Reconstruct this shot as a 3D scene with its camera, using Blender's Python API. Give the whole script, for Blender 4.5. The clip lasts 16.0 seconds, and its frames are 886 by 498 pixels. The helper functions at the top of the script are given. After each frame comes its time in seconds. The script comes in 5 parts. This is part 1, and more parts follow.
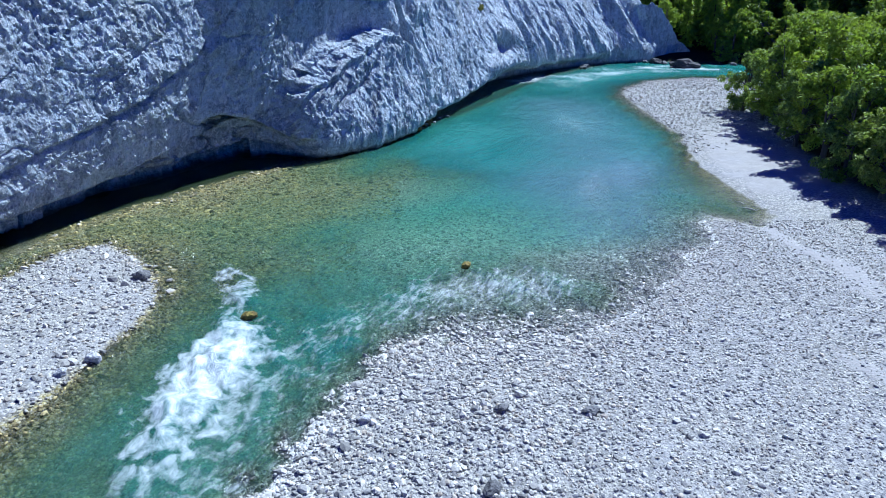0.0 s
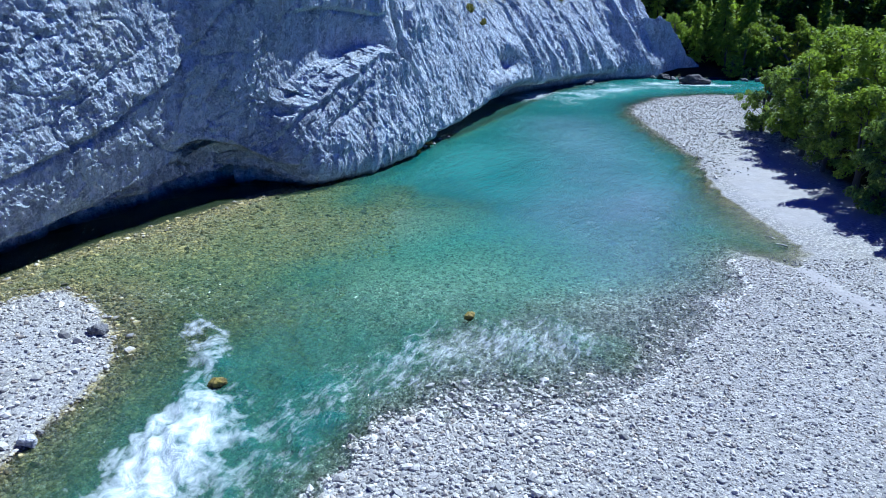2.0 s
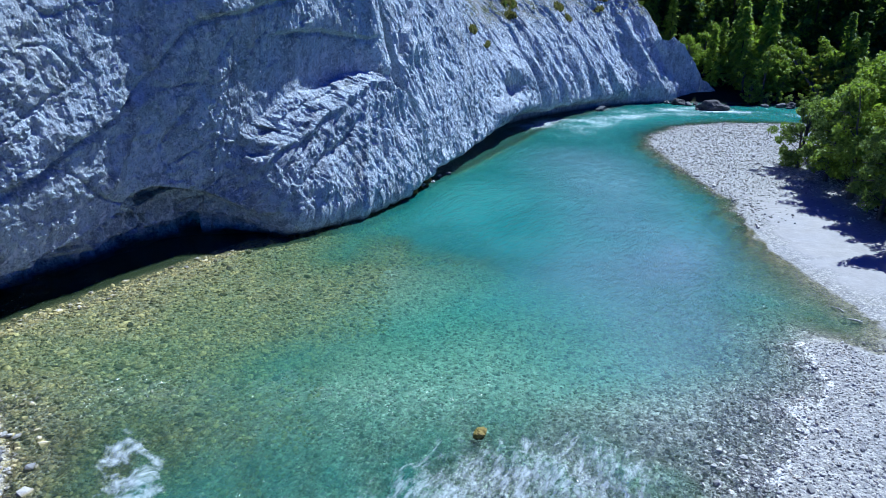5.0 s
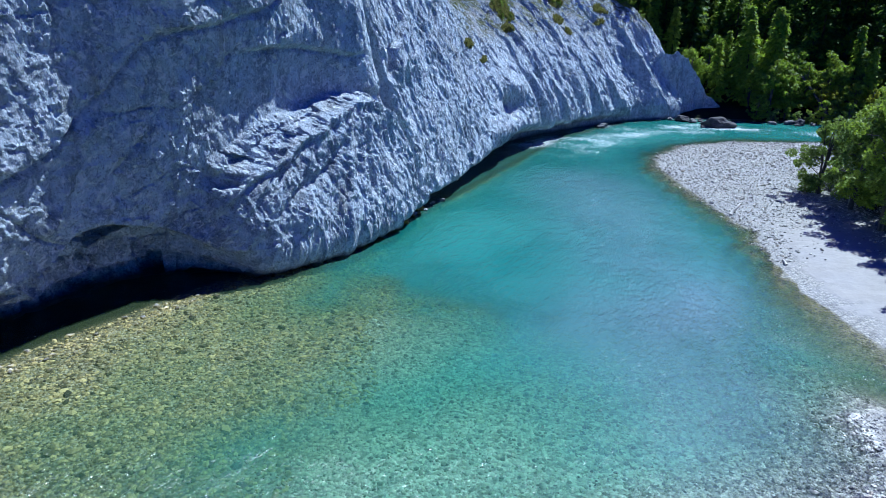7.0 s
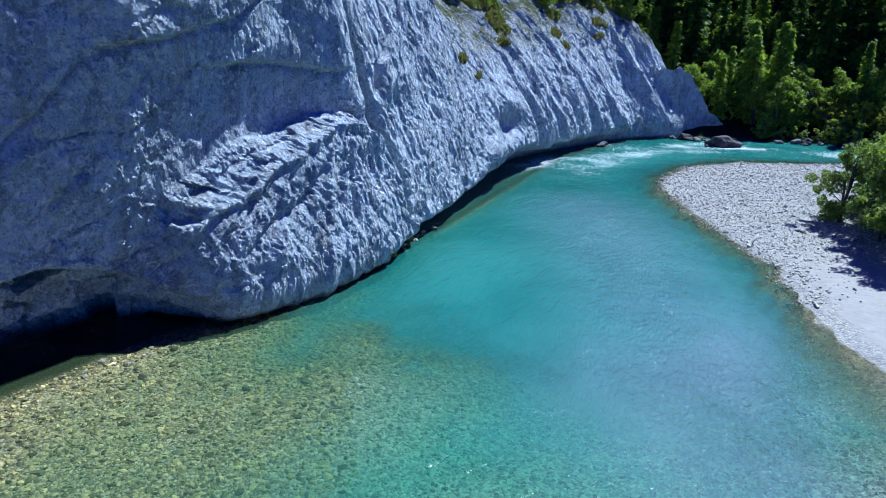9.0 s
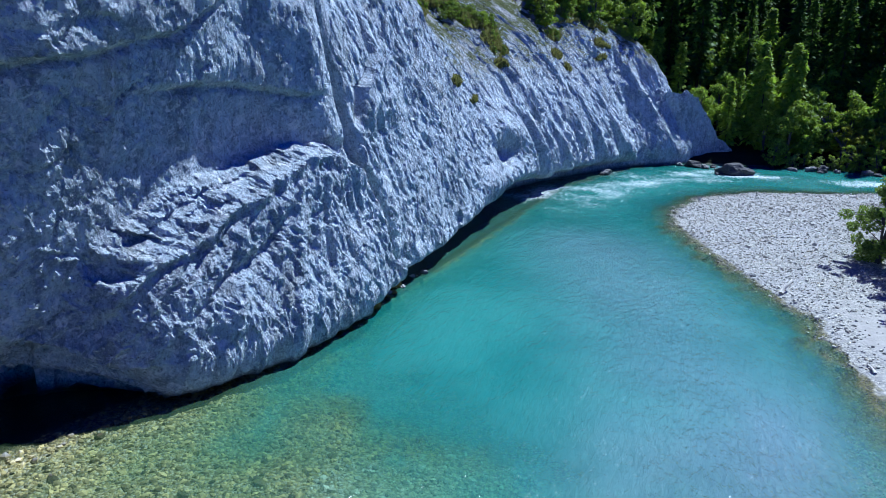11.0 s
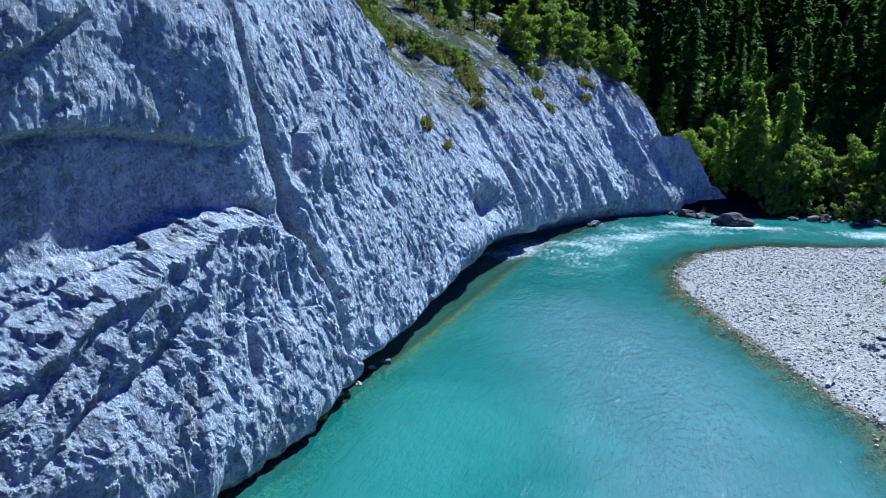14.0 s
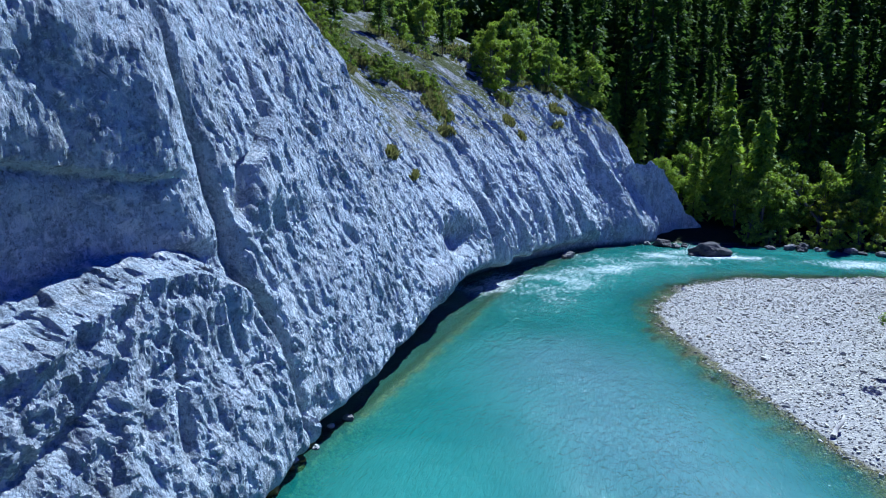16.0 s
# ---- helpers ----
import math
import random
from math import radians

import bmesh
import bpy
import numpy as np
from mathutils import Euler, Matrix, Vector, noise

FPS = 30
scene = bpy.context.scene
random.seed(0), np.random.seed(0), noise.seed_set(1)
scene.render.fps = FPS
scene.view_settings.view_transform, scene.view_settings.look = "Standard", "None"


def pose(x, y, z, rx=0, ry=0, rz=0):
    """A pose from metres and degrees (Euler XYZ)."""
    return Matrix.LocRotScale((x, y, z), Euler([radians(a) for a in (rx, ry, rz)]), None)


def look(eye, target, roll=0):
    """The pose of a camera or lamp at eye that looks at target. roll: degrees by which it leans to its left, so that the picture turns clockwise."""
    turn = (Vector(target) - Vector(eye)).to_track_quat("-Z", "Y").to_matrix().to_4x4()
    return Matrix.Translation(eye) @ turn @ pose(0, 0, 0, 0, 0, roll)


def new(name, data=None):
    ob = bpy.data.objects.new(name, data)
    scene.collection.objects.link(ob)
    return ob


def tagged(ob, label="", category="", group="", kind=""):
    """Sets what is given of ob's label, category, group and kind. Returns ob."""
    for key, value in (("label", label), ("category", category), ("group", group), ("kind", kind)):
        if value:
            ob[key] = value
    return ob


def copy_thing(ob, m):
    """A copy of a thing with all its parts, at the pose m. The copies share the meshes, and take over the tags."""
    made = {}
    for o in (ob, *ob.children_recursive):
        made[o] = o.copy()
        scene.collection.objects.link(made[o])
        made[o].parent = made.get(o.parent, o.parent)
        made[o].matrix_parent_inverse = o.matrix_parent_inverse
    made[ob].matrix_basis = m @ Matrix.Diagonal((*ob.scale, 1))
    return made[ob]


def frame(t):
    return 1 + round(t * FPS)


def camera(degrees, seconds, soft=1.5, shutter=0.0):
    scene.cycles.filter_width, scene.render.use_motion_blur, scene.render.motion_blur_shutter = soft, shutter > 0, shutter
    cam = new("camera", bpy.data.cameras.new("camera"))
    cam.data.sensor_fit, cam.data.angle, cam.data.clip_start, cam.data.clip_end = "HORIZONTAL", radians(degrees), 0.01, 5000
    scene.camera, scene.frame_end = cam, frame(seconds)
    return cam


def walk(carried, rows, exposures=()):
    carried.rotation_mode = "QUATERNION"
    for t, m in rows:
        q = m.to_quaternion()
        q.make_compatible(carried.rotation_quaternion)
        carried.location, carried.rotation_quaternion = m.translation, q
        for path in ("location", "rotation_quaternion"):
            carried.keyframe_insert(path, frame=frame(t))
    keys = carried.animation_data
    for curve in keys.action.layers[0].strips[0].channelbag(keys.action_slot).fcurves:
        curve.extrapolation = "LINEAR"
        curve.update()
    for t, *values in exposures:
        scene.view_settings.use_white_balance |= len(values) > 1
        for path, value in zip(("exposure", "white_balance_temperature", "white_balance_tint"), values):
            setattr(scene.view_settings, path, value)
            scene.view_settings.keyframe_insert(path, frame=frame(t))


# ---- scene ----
cam = camera(64.0, 16.0, soft=0.5)
PATH = [
    (0, (1.417, 2.303, 15.543), (1.402, 4.148, 14.772), 0.90),
    (0.5, (1.407, 3.457, 15.496), (1.391, 5.305, 14.732), 0.90),
    (1, (1.377, 4.655, 15.474), (1.361, 6.506, 14.717), 0.94),
    (1.5, (1.342, 5.887, 15.459), (1.326, 7.742, 14.709), 0.96),
    (2, (1.319, 7.146, 15.437), (1.304, 9.004, 14.694), 0.96),
    (2.5, (1.302, 8.431, 15.407), (1.286, 10.291, 14.672), 0.96),
    (3, (1.252, 9.748, 15.382), (1.237, 11.610, 14.654), 1.00),
    (3.5, (1.145, 11.099, 15.377), (1.133, 12.965, 14.655), 1.09),
    (4, (1.032, 12.460, 15.389), (1.021, 14.328, 14.673), 1.19),
    (6.5, (0.955, 19.285, 15.397), (0.958, 21.165, 14.715), 1.41),
    (7, (0.896, 20.498, 15.386), (0.907, 22.380, 14.710), 1.47),
    (7.5, (0.848, 21.671, 15.373), (0.866, 23.555, 14.704), 1.55),
    (8, (0.822, 22.886, 15.352), (0.847, 24.772, 14.689), 1.67),
    (10.5, (1.041, 30.053, 14.993), (1.085, 31.960, 14.388), 1.99),
    (11, (1.131, 31.702, 14.876), (1.179, 33.613, 14.287), 2.00),
    (11.5, (1.219, 33.402, 14.758), (1.273, 35.318, 14.187), 2.03),
    (12, (1.313, 35.078, 14.652), (1.378, 36.999, 14.098), 2.07),
    (12.5, (1.411, 36.676, 14.567), (1.488, 38.601, 14.031), 2.10),
    (13, (1.497, 38.153, 14.515), (1.588, 40.082, 13.997), 2.13),
    (13.5, (1.569, 39.495, 14.490), (1.674, 41.429, 13.991), 2.17),
    (14, (1.631, 40.708, 14.477), (1.751, 42.646, 13.996), 2.20),
    (14.5, (1.690, 41.798, 14.466), (1.828, 43.739, 14.003), 2.21),
    (15, (1.751, 42.762, 14.444), (1.910, 44.705, 14.000), 2.23),
    (15.5, (1.817, 43.598, 14.396), (2.000, 45.544, 13.972), 2.24),
    (16, (1.887, 44.303, 14.302), (2.093, 46.251, 13.898), 2.21),
]
EXPOSURES = [(0, 0.78, 4850, 4), (16, 0.78, 4850, 4)]
walk(cam, [(t, look(eye, target, roll)) for t, eye, target, roll in PATH], EXPOSURES)

# ---- world, sun and light ----
SUN_AZIMUTH, SUN_HEIGHT = radians(46), radians(55)
world = bpy.data.worlds.new("sky")
scene.world = world
world.use_nodes = True
wn = world.node_tree
sky = wn.nodes.new("ShaderNodeTexSky")
sky.sky_type = "NISHITA"
sky.sun_disc = False
sky.sun_elevation, sky.sun_rotation = SUN_HEIGHT, SUN_AZIMUTH
sky.altitude, sky.air_density, sky.dust_density, sky.ozone_density = 600, 1.0, 0.2, 6.0
wn.nodes["Background"].inputs["Strength"].default_value = 0.059
deep = wn.nodes.new("ShaderNodeHueSaturation")
deep.inputs["Hue"].default_value = 0.546
deep.inputs["Saturation"].default_value = 4.5
wn.links.new(sky.outputs["Color"], deep.inputs["Color"])
wn.links.new(deep.outputs["Color"], wn.nodes["Background"].inputs["Color"])
sun = new("sun", bpy.data.lights.new("sun", "SUN"))
sun.data.energy, sun.data.angle, sun.data.color = 5.2, radians(0.53), (1.0, 0.94, 0.85)
sun.matrix_world = look((0, 0, 0), (-math.cos(SUN_HEIGHT) * math.sin(SUN_AZIMUTH), -math.cos(SUN_HEIGHT) * math.cos(SUN_AZIMUTH), -math.sin(SUN_HEIGHT)))


# ---- small tools ----
PERM = np.random.RandomState(7).permutation(512)


def lattice(ix, iy, iz):
    h = PERM[(PERM[(PERM[ix & 511] + iy) & 511] + iz) & 511]
    return (h / 511.0) * 2 - 1


def smooth_noise(x, y, z):
    """Value noise in -1..1 for arrays."""
    x, y, z = np.broadcast_arrays(np.asarray(x, float), np.asarray(y, float), np.asarray(z, float))
    ix, iy, iz = np.floor(x).astype(int), np.floor(y).astype(int), np.floor(z).astype(int)
    fx, fy, fz = x - ix, y - iy, z - iz
    fx, fy, fz = (f * f * f * (f * (f * 6 - 15) + 10) for f in (fx, fy, fz))
    out = 0
    for a, wx in ((0, 1 - fx), (1, fx)):
        for b, wy in ((0, 1 - fy), (1, fy)):
            for c, wz in ((0, 1 - fz), (1, fz)):
                out = out + wx * wy * wz * lattice(ix + a, iy + b, iz + c)
    return out


def fractal(x, y, z, octaves=4, gain=0.5):
    out, amp, s = 0, 1.0, 1.0
    for k in range(octaves):
        out = out + amp * smooth_noise(x * s + 17.3 * k, y * s + 5.1 * k, z * s + 9.7 * k)
        amp, s = amp * gain, s * 2.03
    return out


def ridged(x, y, z, octaves=3):
    out, amp, s = 0, 1.0, 1.0
    for k in range(octaves):
        out = out + amp * (1 - 2 * np.abs(smooth_noise(x * s + 31 * k, y * s + 11 * k, z * s + 3 * k)))
        amp, s = amp * 0.5, s * 2.1
    return out


def facets(a, b, seed=0):
    """Broken faces: every cell is a plane of its own height and tilt, about -1..1."""
    ia, ib = np.floor(a).astype(int), np.floor(b).astype(int)
    best, out = np.full(a.shape, 1e9), np.zeros(a.shape)
    for da in (-1, 0, 1):
        for db in (-1, 0, 1):
            ca, cb = ia + da, ib + db
            x = ca + 0.5 + 0.48 * lattice(ca, cb, ca * 0 + seed)
            y = cb + 0.5 + 0.48 * lattice(ca, cb, ca * 0 + seed + 1)
            d = (a - x) ** 2 + (b - y) ** 2
            h = 0.5 * lattice(ca, cb, ca * 0 + seed + 2) + 0.9 * (lattice(ca, cb, ca * 0 + seed + 3) * (a - x) + lattice(ca, cb, ca * 0 + seed + 4) * (b - y))
            near = d < best
            best, out = np.where(near, d, best), np.where(near, h, out)
    return out


def step(a, b, x):
    t = np.clip((np.asarray(x, float) - a) / (b - a), 0, 1)
    return t * t * (3 - 2 * t)


def mesh_from(name, verts, faces, material=None, smooth=True, attributes=None):
    """A mesh from arrays; faces is an (n, 3) or (n, 4) array."""
    me = bpy.data.meshes.new(name)
    verts, faces = np.asarray(verts, np.float32), np.asarray(faces, np.int32)
    n, k = faces.shape
    me.vertices.add(len(verts))
    me.vertices.foreach_set("co", verts.ravel())
    me.loops.add(n * k)
    me.loops.foreach_set("vertex_index", faces.ravel())
    me.polygons.add(n)
    me.polygons.foreach_set("loop_start", np.arange(0, n * k, k, dtype=np.int32))
    me.polygons.foreach_set("use_smooth", np.full(n, smooth))
    me.update(calc_edges=True)
    for key, values in (attributes or {}).items():
        me.attributes.new(key, "FLOAT", "POINT").data.foreach_set("value", np.asarray(values, np.float32).ravel())
    if material:
        me.materials.append(material)
    return me


def grid_faces(nu, nv):
    i, j = np.meshgrid(np.arange(nu - 1), np.arange(nv - 1), indexing="ij")
    a = (i * nv + j).ravel()
    return np.stack([a, a + nv, a + nv + 1, a + 1], 1)


def broken_faces(nu, nv, seed):
    """Triangles over a grid, each cell split along a diagonal picked at random."""
    q = grid_faces(nu, nv)
    flip = np.random.RandomState(seed).rand(len(q)) < 0.5
    a = np.where(flip[:, None], q[:, [0, 1, 2]], q[:, [0, 1, 3]])
    b = np.where(flip[:, None], q[:, [0, 2, 3]], q[:, [1, 2, 3]])
    return np.concatenate([a, b])


def merged(pieces):
    vs, fs, n = [], [], 0
    for v, f in pieces:
        vs.append(v), fs.append(f + n)
        n += len(v)
    return np.concatenate(vs), np.concatenate(fs)


def distance_to_line(x, y, line):
    """Distance of points to a polyline, and the length along it at the nearest place."""
    best, along, run = np.full(x.shape, 1e9), np.zeros(x.shape), 0.0
    for (ax, ay), (bx, by) in zip(line[:-1], line[1:]):
        ln = math.hypot(bx - ax, by - ay)
        t = np.clip(((x - ax) * (bx - ax) + (y - ay) * (by - ay)) / ln ** 2, 0, 1)
        d = np.hypot(x - ax - t * (bx - ax), y - ay - t * (by - ay))
        near = d < best
        best, along, run = np.where(near, d, best), np.where(near, run + t * ln, along), run + ln
    return best, along


def inside(x, y, loop):
    res = np.zeros(x.shape, bool)
    for (ax, ay), (bx, by) in zip(loop, loop[1:] + loop[:1]):
        if ay != by:
            res ^= ((ay > y) != (by > y)) & (x < (bx - ax) * (y - ay) / (by - ay) + ax)
    return res


def signed(x, y, loop):
    """Distance to a closed outline, positive inside."""
    d, _ = distance_to_line(x, y, loop + loop[:1])
    return np.where(inside(x, y, loop), d, -d)


def part(name, data, parent, label=""):
    ob = new(name, data)
    ob.parent = parent
    return tagged(ob, label)


def empty(name, x=0, y=0, z=0):
    ob = new(name)
    ob.location = (x, y, z)
    return ob


# ---- materials ----
class Nodes:
    """Short hand for building a node material."""

    def __init__(self, name):
        self.material = bpy.data.materials.new(name)
        self.material.use_nodes = True
        self.tree = self.material.node_tree
        self.tree.nodes.clear()
        self.out = self.add("ShaderNodeOutputMaterial")

    def add(self, kind, values=None, **settings):
        node = self.tree.nodes.new(kind)
        for key, value in settings.items():
            setattr(node, key, value)
        for key, value in (values or {}).items():
            if isinstance(value, bpy.types.NodeSocket):
                self.tree.links.new(value, node.inputs[key])
            else:
                node.inputs[key].default_value = value
        return node

    def place(self, scale=(1, 1, 1), turn=0.0):
        geo = self.add("ShaderNodeNewGeometry")
        turned = self.add("ShaderNodeMapping", {"Vector": geo.outputs["Position"], "Rotation": (0, 0, turn)}).outputs[0]
        return self.add("ShaderNodeMapping", {"Vector": turned, "Scale": scale}).outputs[0]

    def noise(self, scale, detail=4.0, rough=0.55, at=None, distortion=0.0):
        return self.add("ShaderNodeTexNoise", {"Vector": at or self.place(), "Scale": scale, "Detail": detail, "Roughness": rough, "Distortion": distortion}).outputs[0]

    def cells(self, scale, at=None, feature="F1"):
        return self.add("ShaderNodeTexVoronoi", {"Vector": at or self.place(), "Scale": scale}, feature=feature)

    def ramp(self, fac, *stops):
        node = self.add("ShaderNodeValToRGB", {"Fac": fac})
        el = node.color_ramp.elements
        while len(el) < len(stops):
            el.new(0.5)
        for e, (p, c) in zip(el, stops):
            e.position, e.color = p, ((c, c, c, 1) if isinstance(c, (int, float)) else (*c, 1))
        return node.outputs[0]

    def mix(self, fac, a, b, blend="MIX"):
        node = self.add("ShaderNodeMix", data_type="RGBA", blend_type=blend)
        for key, value in ((0, fac), (6, a), (7, b)):
            if isinstance(value, bpy.types.NodeSocket):
                self.tree.links.new(value, node.inputs[key])
            else:
                node.inputs[key].default_value = value if key == 0 else (*value, 1)
        return node.outputs[2]

    def math(self, op, a, b=0.0, clamp=False):
        node = self.add("ShaderNodeMath", operation=op, use_clamp=clamp)
        for key, value in ((0, a), (1, b)):
            if isinstance(value, bpy.types.NodeSocket):
                self.tree.links.new(value, node.inputs[key])
            else:
                node.inputs[key].default_value = value
        return node.outputs[0]

    def value(self, name):
        return self.add("ShaderNodeAttribute", attribute_name=name).outputs["Fac"]

    def height(self):
        geo = self.add("ShaderNodeNewGeometry")
        return self.add("ShaderNodeSeparateXYZ", {0: geo.outputs["Position"]}).outputs[2]

    def upward(self):
        geo = self.add("ShaderNodeNewGeometry")
        return self.add("ShaderNodeSeparateXYZ", {0: geo.outputs["Normal"]}).outputs[2]

    def bump(self, height, strength=0.5, distance=0.05, normal=None):
        values = {"Height": height, "Strength": strength, "Distance": distance}
        if normal:
            values["Normal"] = normal
        return self.add("ShaderNodeBump", values).outputs[0]

    def surface(self, color, rough=0.8, normal=None, metal=0.0, spec=0.5):
        values = {"Base Color": color if isinstance(color, bpy.types.NodeSocket) else (*color, 1), "Roughness": rough, "Metallic": metal, "Specular IOR Level": spec}
        if normal:
            values["Normal"] = normal
        return self.add("ShaderNodeBsdfPrincipled", values).outputs[0]

    def finish(self, shader):
        self.tree.links.new(shader, self.out.inputs["Surface"])
        return self.material


def limestone():
    n = Nodes("crushed_limestone")
    big = n.noise(0.16, 5, 0.6)
    streak = n.noise(1.0, 6, 0.65, n.place((1.1, 1.1, 0.12)))
    mottle = n.noise(0.9, 9, 0.78, distortion=0.5)
    blotch = n.noise(2.4, 6, 0.7, distortion=0.8)
    grain = n.noise(4.5, 8, 0.75)
    fine = n.noise(9.0, 7, 0.75)
    color = n.mix(n.ramp(big, (0.35, 0.0), (0.65, 1.0)), (0.465, 0.55, 0.63), (0.565, 0.64, 0.71))
    color = n.mix(n.ramp(streak, (0.47, 0.0), (0.62, 0.7)), color, (0.24, 0.275, 0.325))
    color = n.mix(n.ramp(mottle, (0.38, 0.75), (0.52, 0.0)), color, (0.17, 0.20, 0.25))
    color = n.mix(n.ramp(n.noise(0.35, 4, 0.6, n.place((1, 1, 0.35))), (0.56, 0.0), (0.75, 0.45)), color, (0.58, 0.55, 0.42))
    # dark spots paint the shade of small pits into the rock's colour
    color = n.mix(n.ramp(grain, (0.36, 0.65), (0.48, 0.0)), color, (0.15, 0.17, 0.20))
    color = n.mix(n.ramp(fine, (0.34, 0.8), (0.44, 0.0)), color, (0.13, 0.14, 0.16))
    color = n.mix(n.ramp(fine, (0.55, 0.0), (0.66, 0.8)), color, (0.82, 0.82, 0.82))
    color = n.mix(n.ramp(blotch, (0.52, 0.0), (0.62, 0.85)), color, (0.74, 0.76, 0.79))
    # relief drawn out along the slanting beds of the wall
    spot = n.add("ShaderNodeNewGeometry").outputs["Position"]
    axes = [n.add("ShaderNodeVectorMath", {0: spot, 1: way}, operation="DOT_PRODUCT").outputs["Value"] for way in ((0.5, 0.85, 0.2), (0.85, -0.5, 0.0), (-0.06, -0.10, 0.55))]
    beds = n.add("ShaderNodeCombineXYZ", {0: axes[0], 1: axes[1], 2: axes[2]}).outputs[0]
    warp = n.add("ShaderNodeTexNoise", {"Vector": beds, "Scale": 2.2, "Detail": 5.0}).outputs[1]
    at = n.add("ShaderNodeVectorMath", {0: beds, 1: warp}, operation="ADD").outputs[0]
    c1, c2, c3 = n.cells(2.6, at), n.cells(6.5, at), n.cells(14.0, at)
    relief = n.math("ADD", n.math("MULTIPLY", c1.outputs["Distance"], 0.20), n.math("MULTIPLY", c2.outputs["Distance"], 0.16))
    relief = n.math("ADD", relief, n.math("MULTIPLY", c3.outputs["Distance"], 0.10))
    relief = n.math("ADD", relief, n.math("ADD", n.math("MULTIPLY", n.noise(3.0, 9, 0.76, beds), 0.65), n.math("MULTIPLY", fine, 0.25)))
    # grass and moss on the gentler upper ledges
    green = n.math("MULTIPLY", n.ramp(n.upward(), (0.50, 0.0), (0.72, 1.0)), n.ramp(n.noise(0.35, 6, 0.7), (0.42, 0.0), (0.50, 1.0)))
    green = n.math("MULTIPLY", green, n.ramp(n.math("DIVIDE", n.height(), 20.0), (0.5, 0.0), (0.64, 1.0)))
    turf = n.mix(n.noise(5.0, 4), (0.02, 0.035, 0.006), (0.12, 0.13, 0.035))
    scree = n.math("MULTIPLY", n.ramp(n.upward(), (0.48, 0.0), (0.66, 0.85)), n.ramp(n.math("DIVIDE", n.height(), 20.0), (0.45, 0.0), (0.62, 1.0)))
    north = n.ramp(n.math("DIVIDE", n.add("ShaderNodeSeparateXYZ", {0: n.add("ShaderNodeNewGeometry").outputs["Position"]}).outputs[1], 100.0), (0.74, 0.0), (0.80, 1.0))
    scree, green = n.math("MULTIPLY", scree, north), n.math("MULTIPLY", green, north)
    color = n.mix(scree, color, n.mix(grain, (0.17, 0.16, 0.15), (0.40, 0.39, 0.37)))
    color = n.mix(green, color, turf)
    # damp foot of the wall with a tide line of algae
    damp = n.ramp(n.math("ADD", n.height(), n.math("MULTIPLY", grain, 0.6)), (0.35, 0.75), (0.75, 0.0))
    color = n.mix(damp, color, (0.07, 0.06, 0.03))
    return n.finish(n.surface(color, 0.9, n.bump(relief, 1.0, 0.5), spec=0.15))


def gravel_ground():
    n = Nodes("river_gravel")
    at = n.place()
    c1, c2 = n.cells(7.0, at), n.cells(18.0, at)
    tone = n.add("ShaderNodeSeparateColor", {0: c1.outputs["Color"]}).outputs[0]
    tone2 = n.add("ShaderNodeSeparateColor", {0: c2.outputs["Color"]}).outputs[1]
    dry = n.mix(tone, (0.12, 0.116, 0.102), (0.45, 0.43, 0.37))
    dry = n.mix(n.math("MULTIPLY", tone2, 0.5), dry, (0.36, 0.355, 0.33))
    gap = n.ramp(c1.outputs["Distance"], (0.45, 0.0), (0.75, 0.6))
    dry = n.mix(gap, dry, (0.17, 0.17, 0.18))
    sandy = n.mix(n.noise(1.2, 6, 0.65), (0.20, 0.19, 0.18), (0.375, 0.36, 0.335))
    dry = n.mix(n.value("sand"), dry, sandy)
    dry = n.mix(n.ramp(n.noise(0.25, 5, 0.6), (0.42, 0.0), (0.7, 0.35)), dry, (0.30, 0.30, 0.31))
    # drowned stones carry golden brown algae, the wet edge is dark
    algae = n.mix(tone, (0.03, 0.025, 0.009), (0.36, 0.31, 0.13))
    algae = n.mix(n.ramp(tone2, (0.6, 0.0), (0.9, 0.7)), algae, (0.45, 0.43, 0.34))
    algae = n.mix(n.math("MULTIPLY", gap, 0.8), algae, (0.03, 0.03, 0.012))
    pale = n.mix(tone, (0.20, 0.20, 0.19), (0.72, 0.71, 0.65))
    algae = n.mix(n.value("pale"), algae, pale)
    algae = n.mix(n.math("MULTIPLY", n.value("olive"), 0.85), algae, n.mix(tone, (0.035, 0.035, 0.014), (0.13, 0.12, 0.05)))
    level = n.math("ADD", n.height(), n.math("MULTIPLY", n.math("SUBTRACT", n.noise(0.8, 4), 0.5), 0.12))
    color = n.mix(n.ramp(level, (0.0, 1.0), (0.035, 0.0)), dry, algae)
    # near-black: earth of the wooded slopes, and painted shade under the cliff's foot
    soil_and_shade = n.mix(n.noise(1.4, 6, 0.7), (0.007, 0.012, 0.004), (0.03, 0.035, 0.013))
    color = n.mix(n.value("soil_and_shade"), color, soil_and_shade)
    relief = n.math("SUBTRACT", n.math("MULTIPLY", c2.outputs["Distance"], -0.4), c1.outputs["Distance"])
    relief = n.mix(n.value("sand"), relief, n.math("MULTIPLY", n.noise(3.0, 6), 0.8))
    rough = n.ramp(level, (0.0, 0.35), (0.1, 0.85))
    rough = n.mix(n.value("soil_and_shade"), rough, (1.0, 1.0, 1.0))
    return n.finish(n.surface(color, rough, n.bump(relief, 0.8, 0.07), spec=0.12))


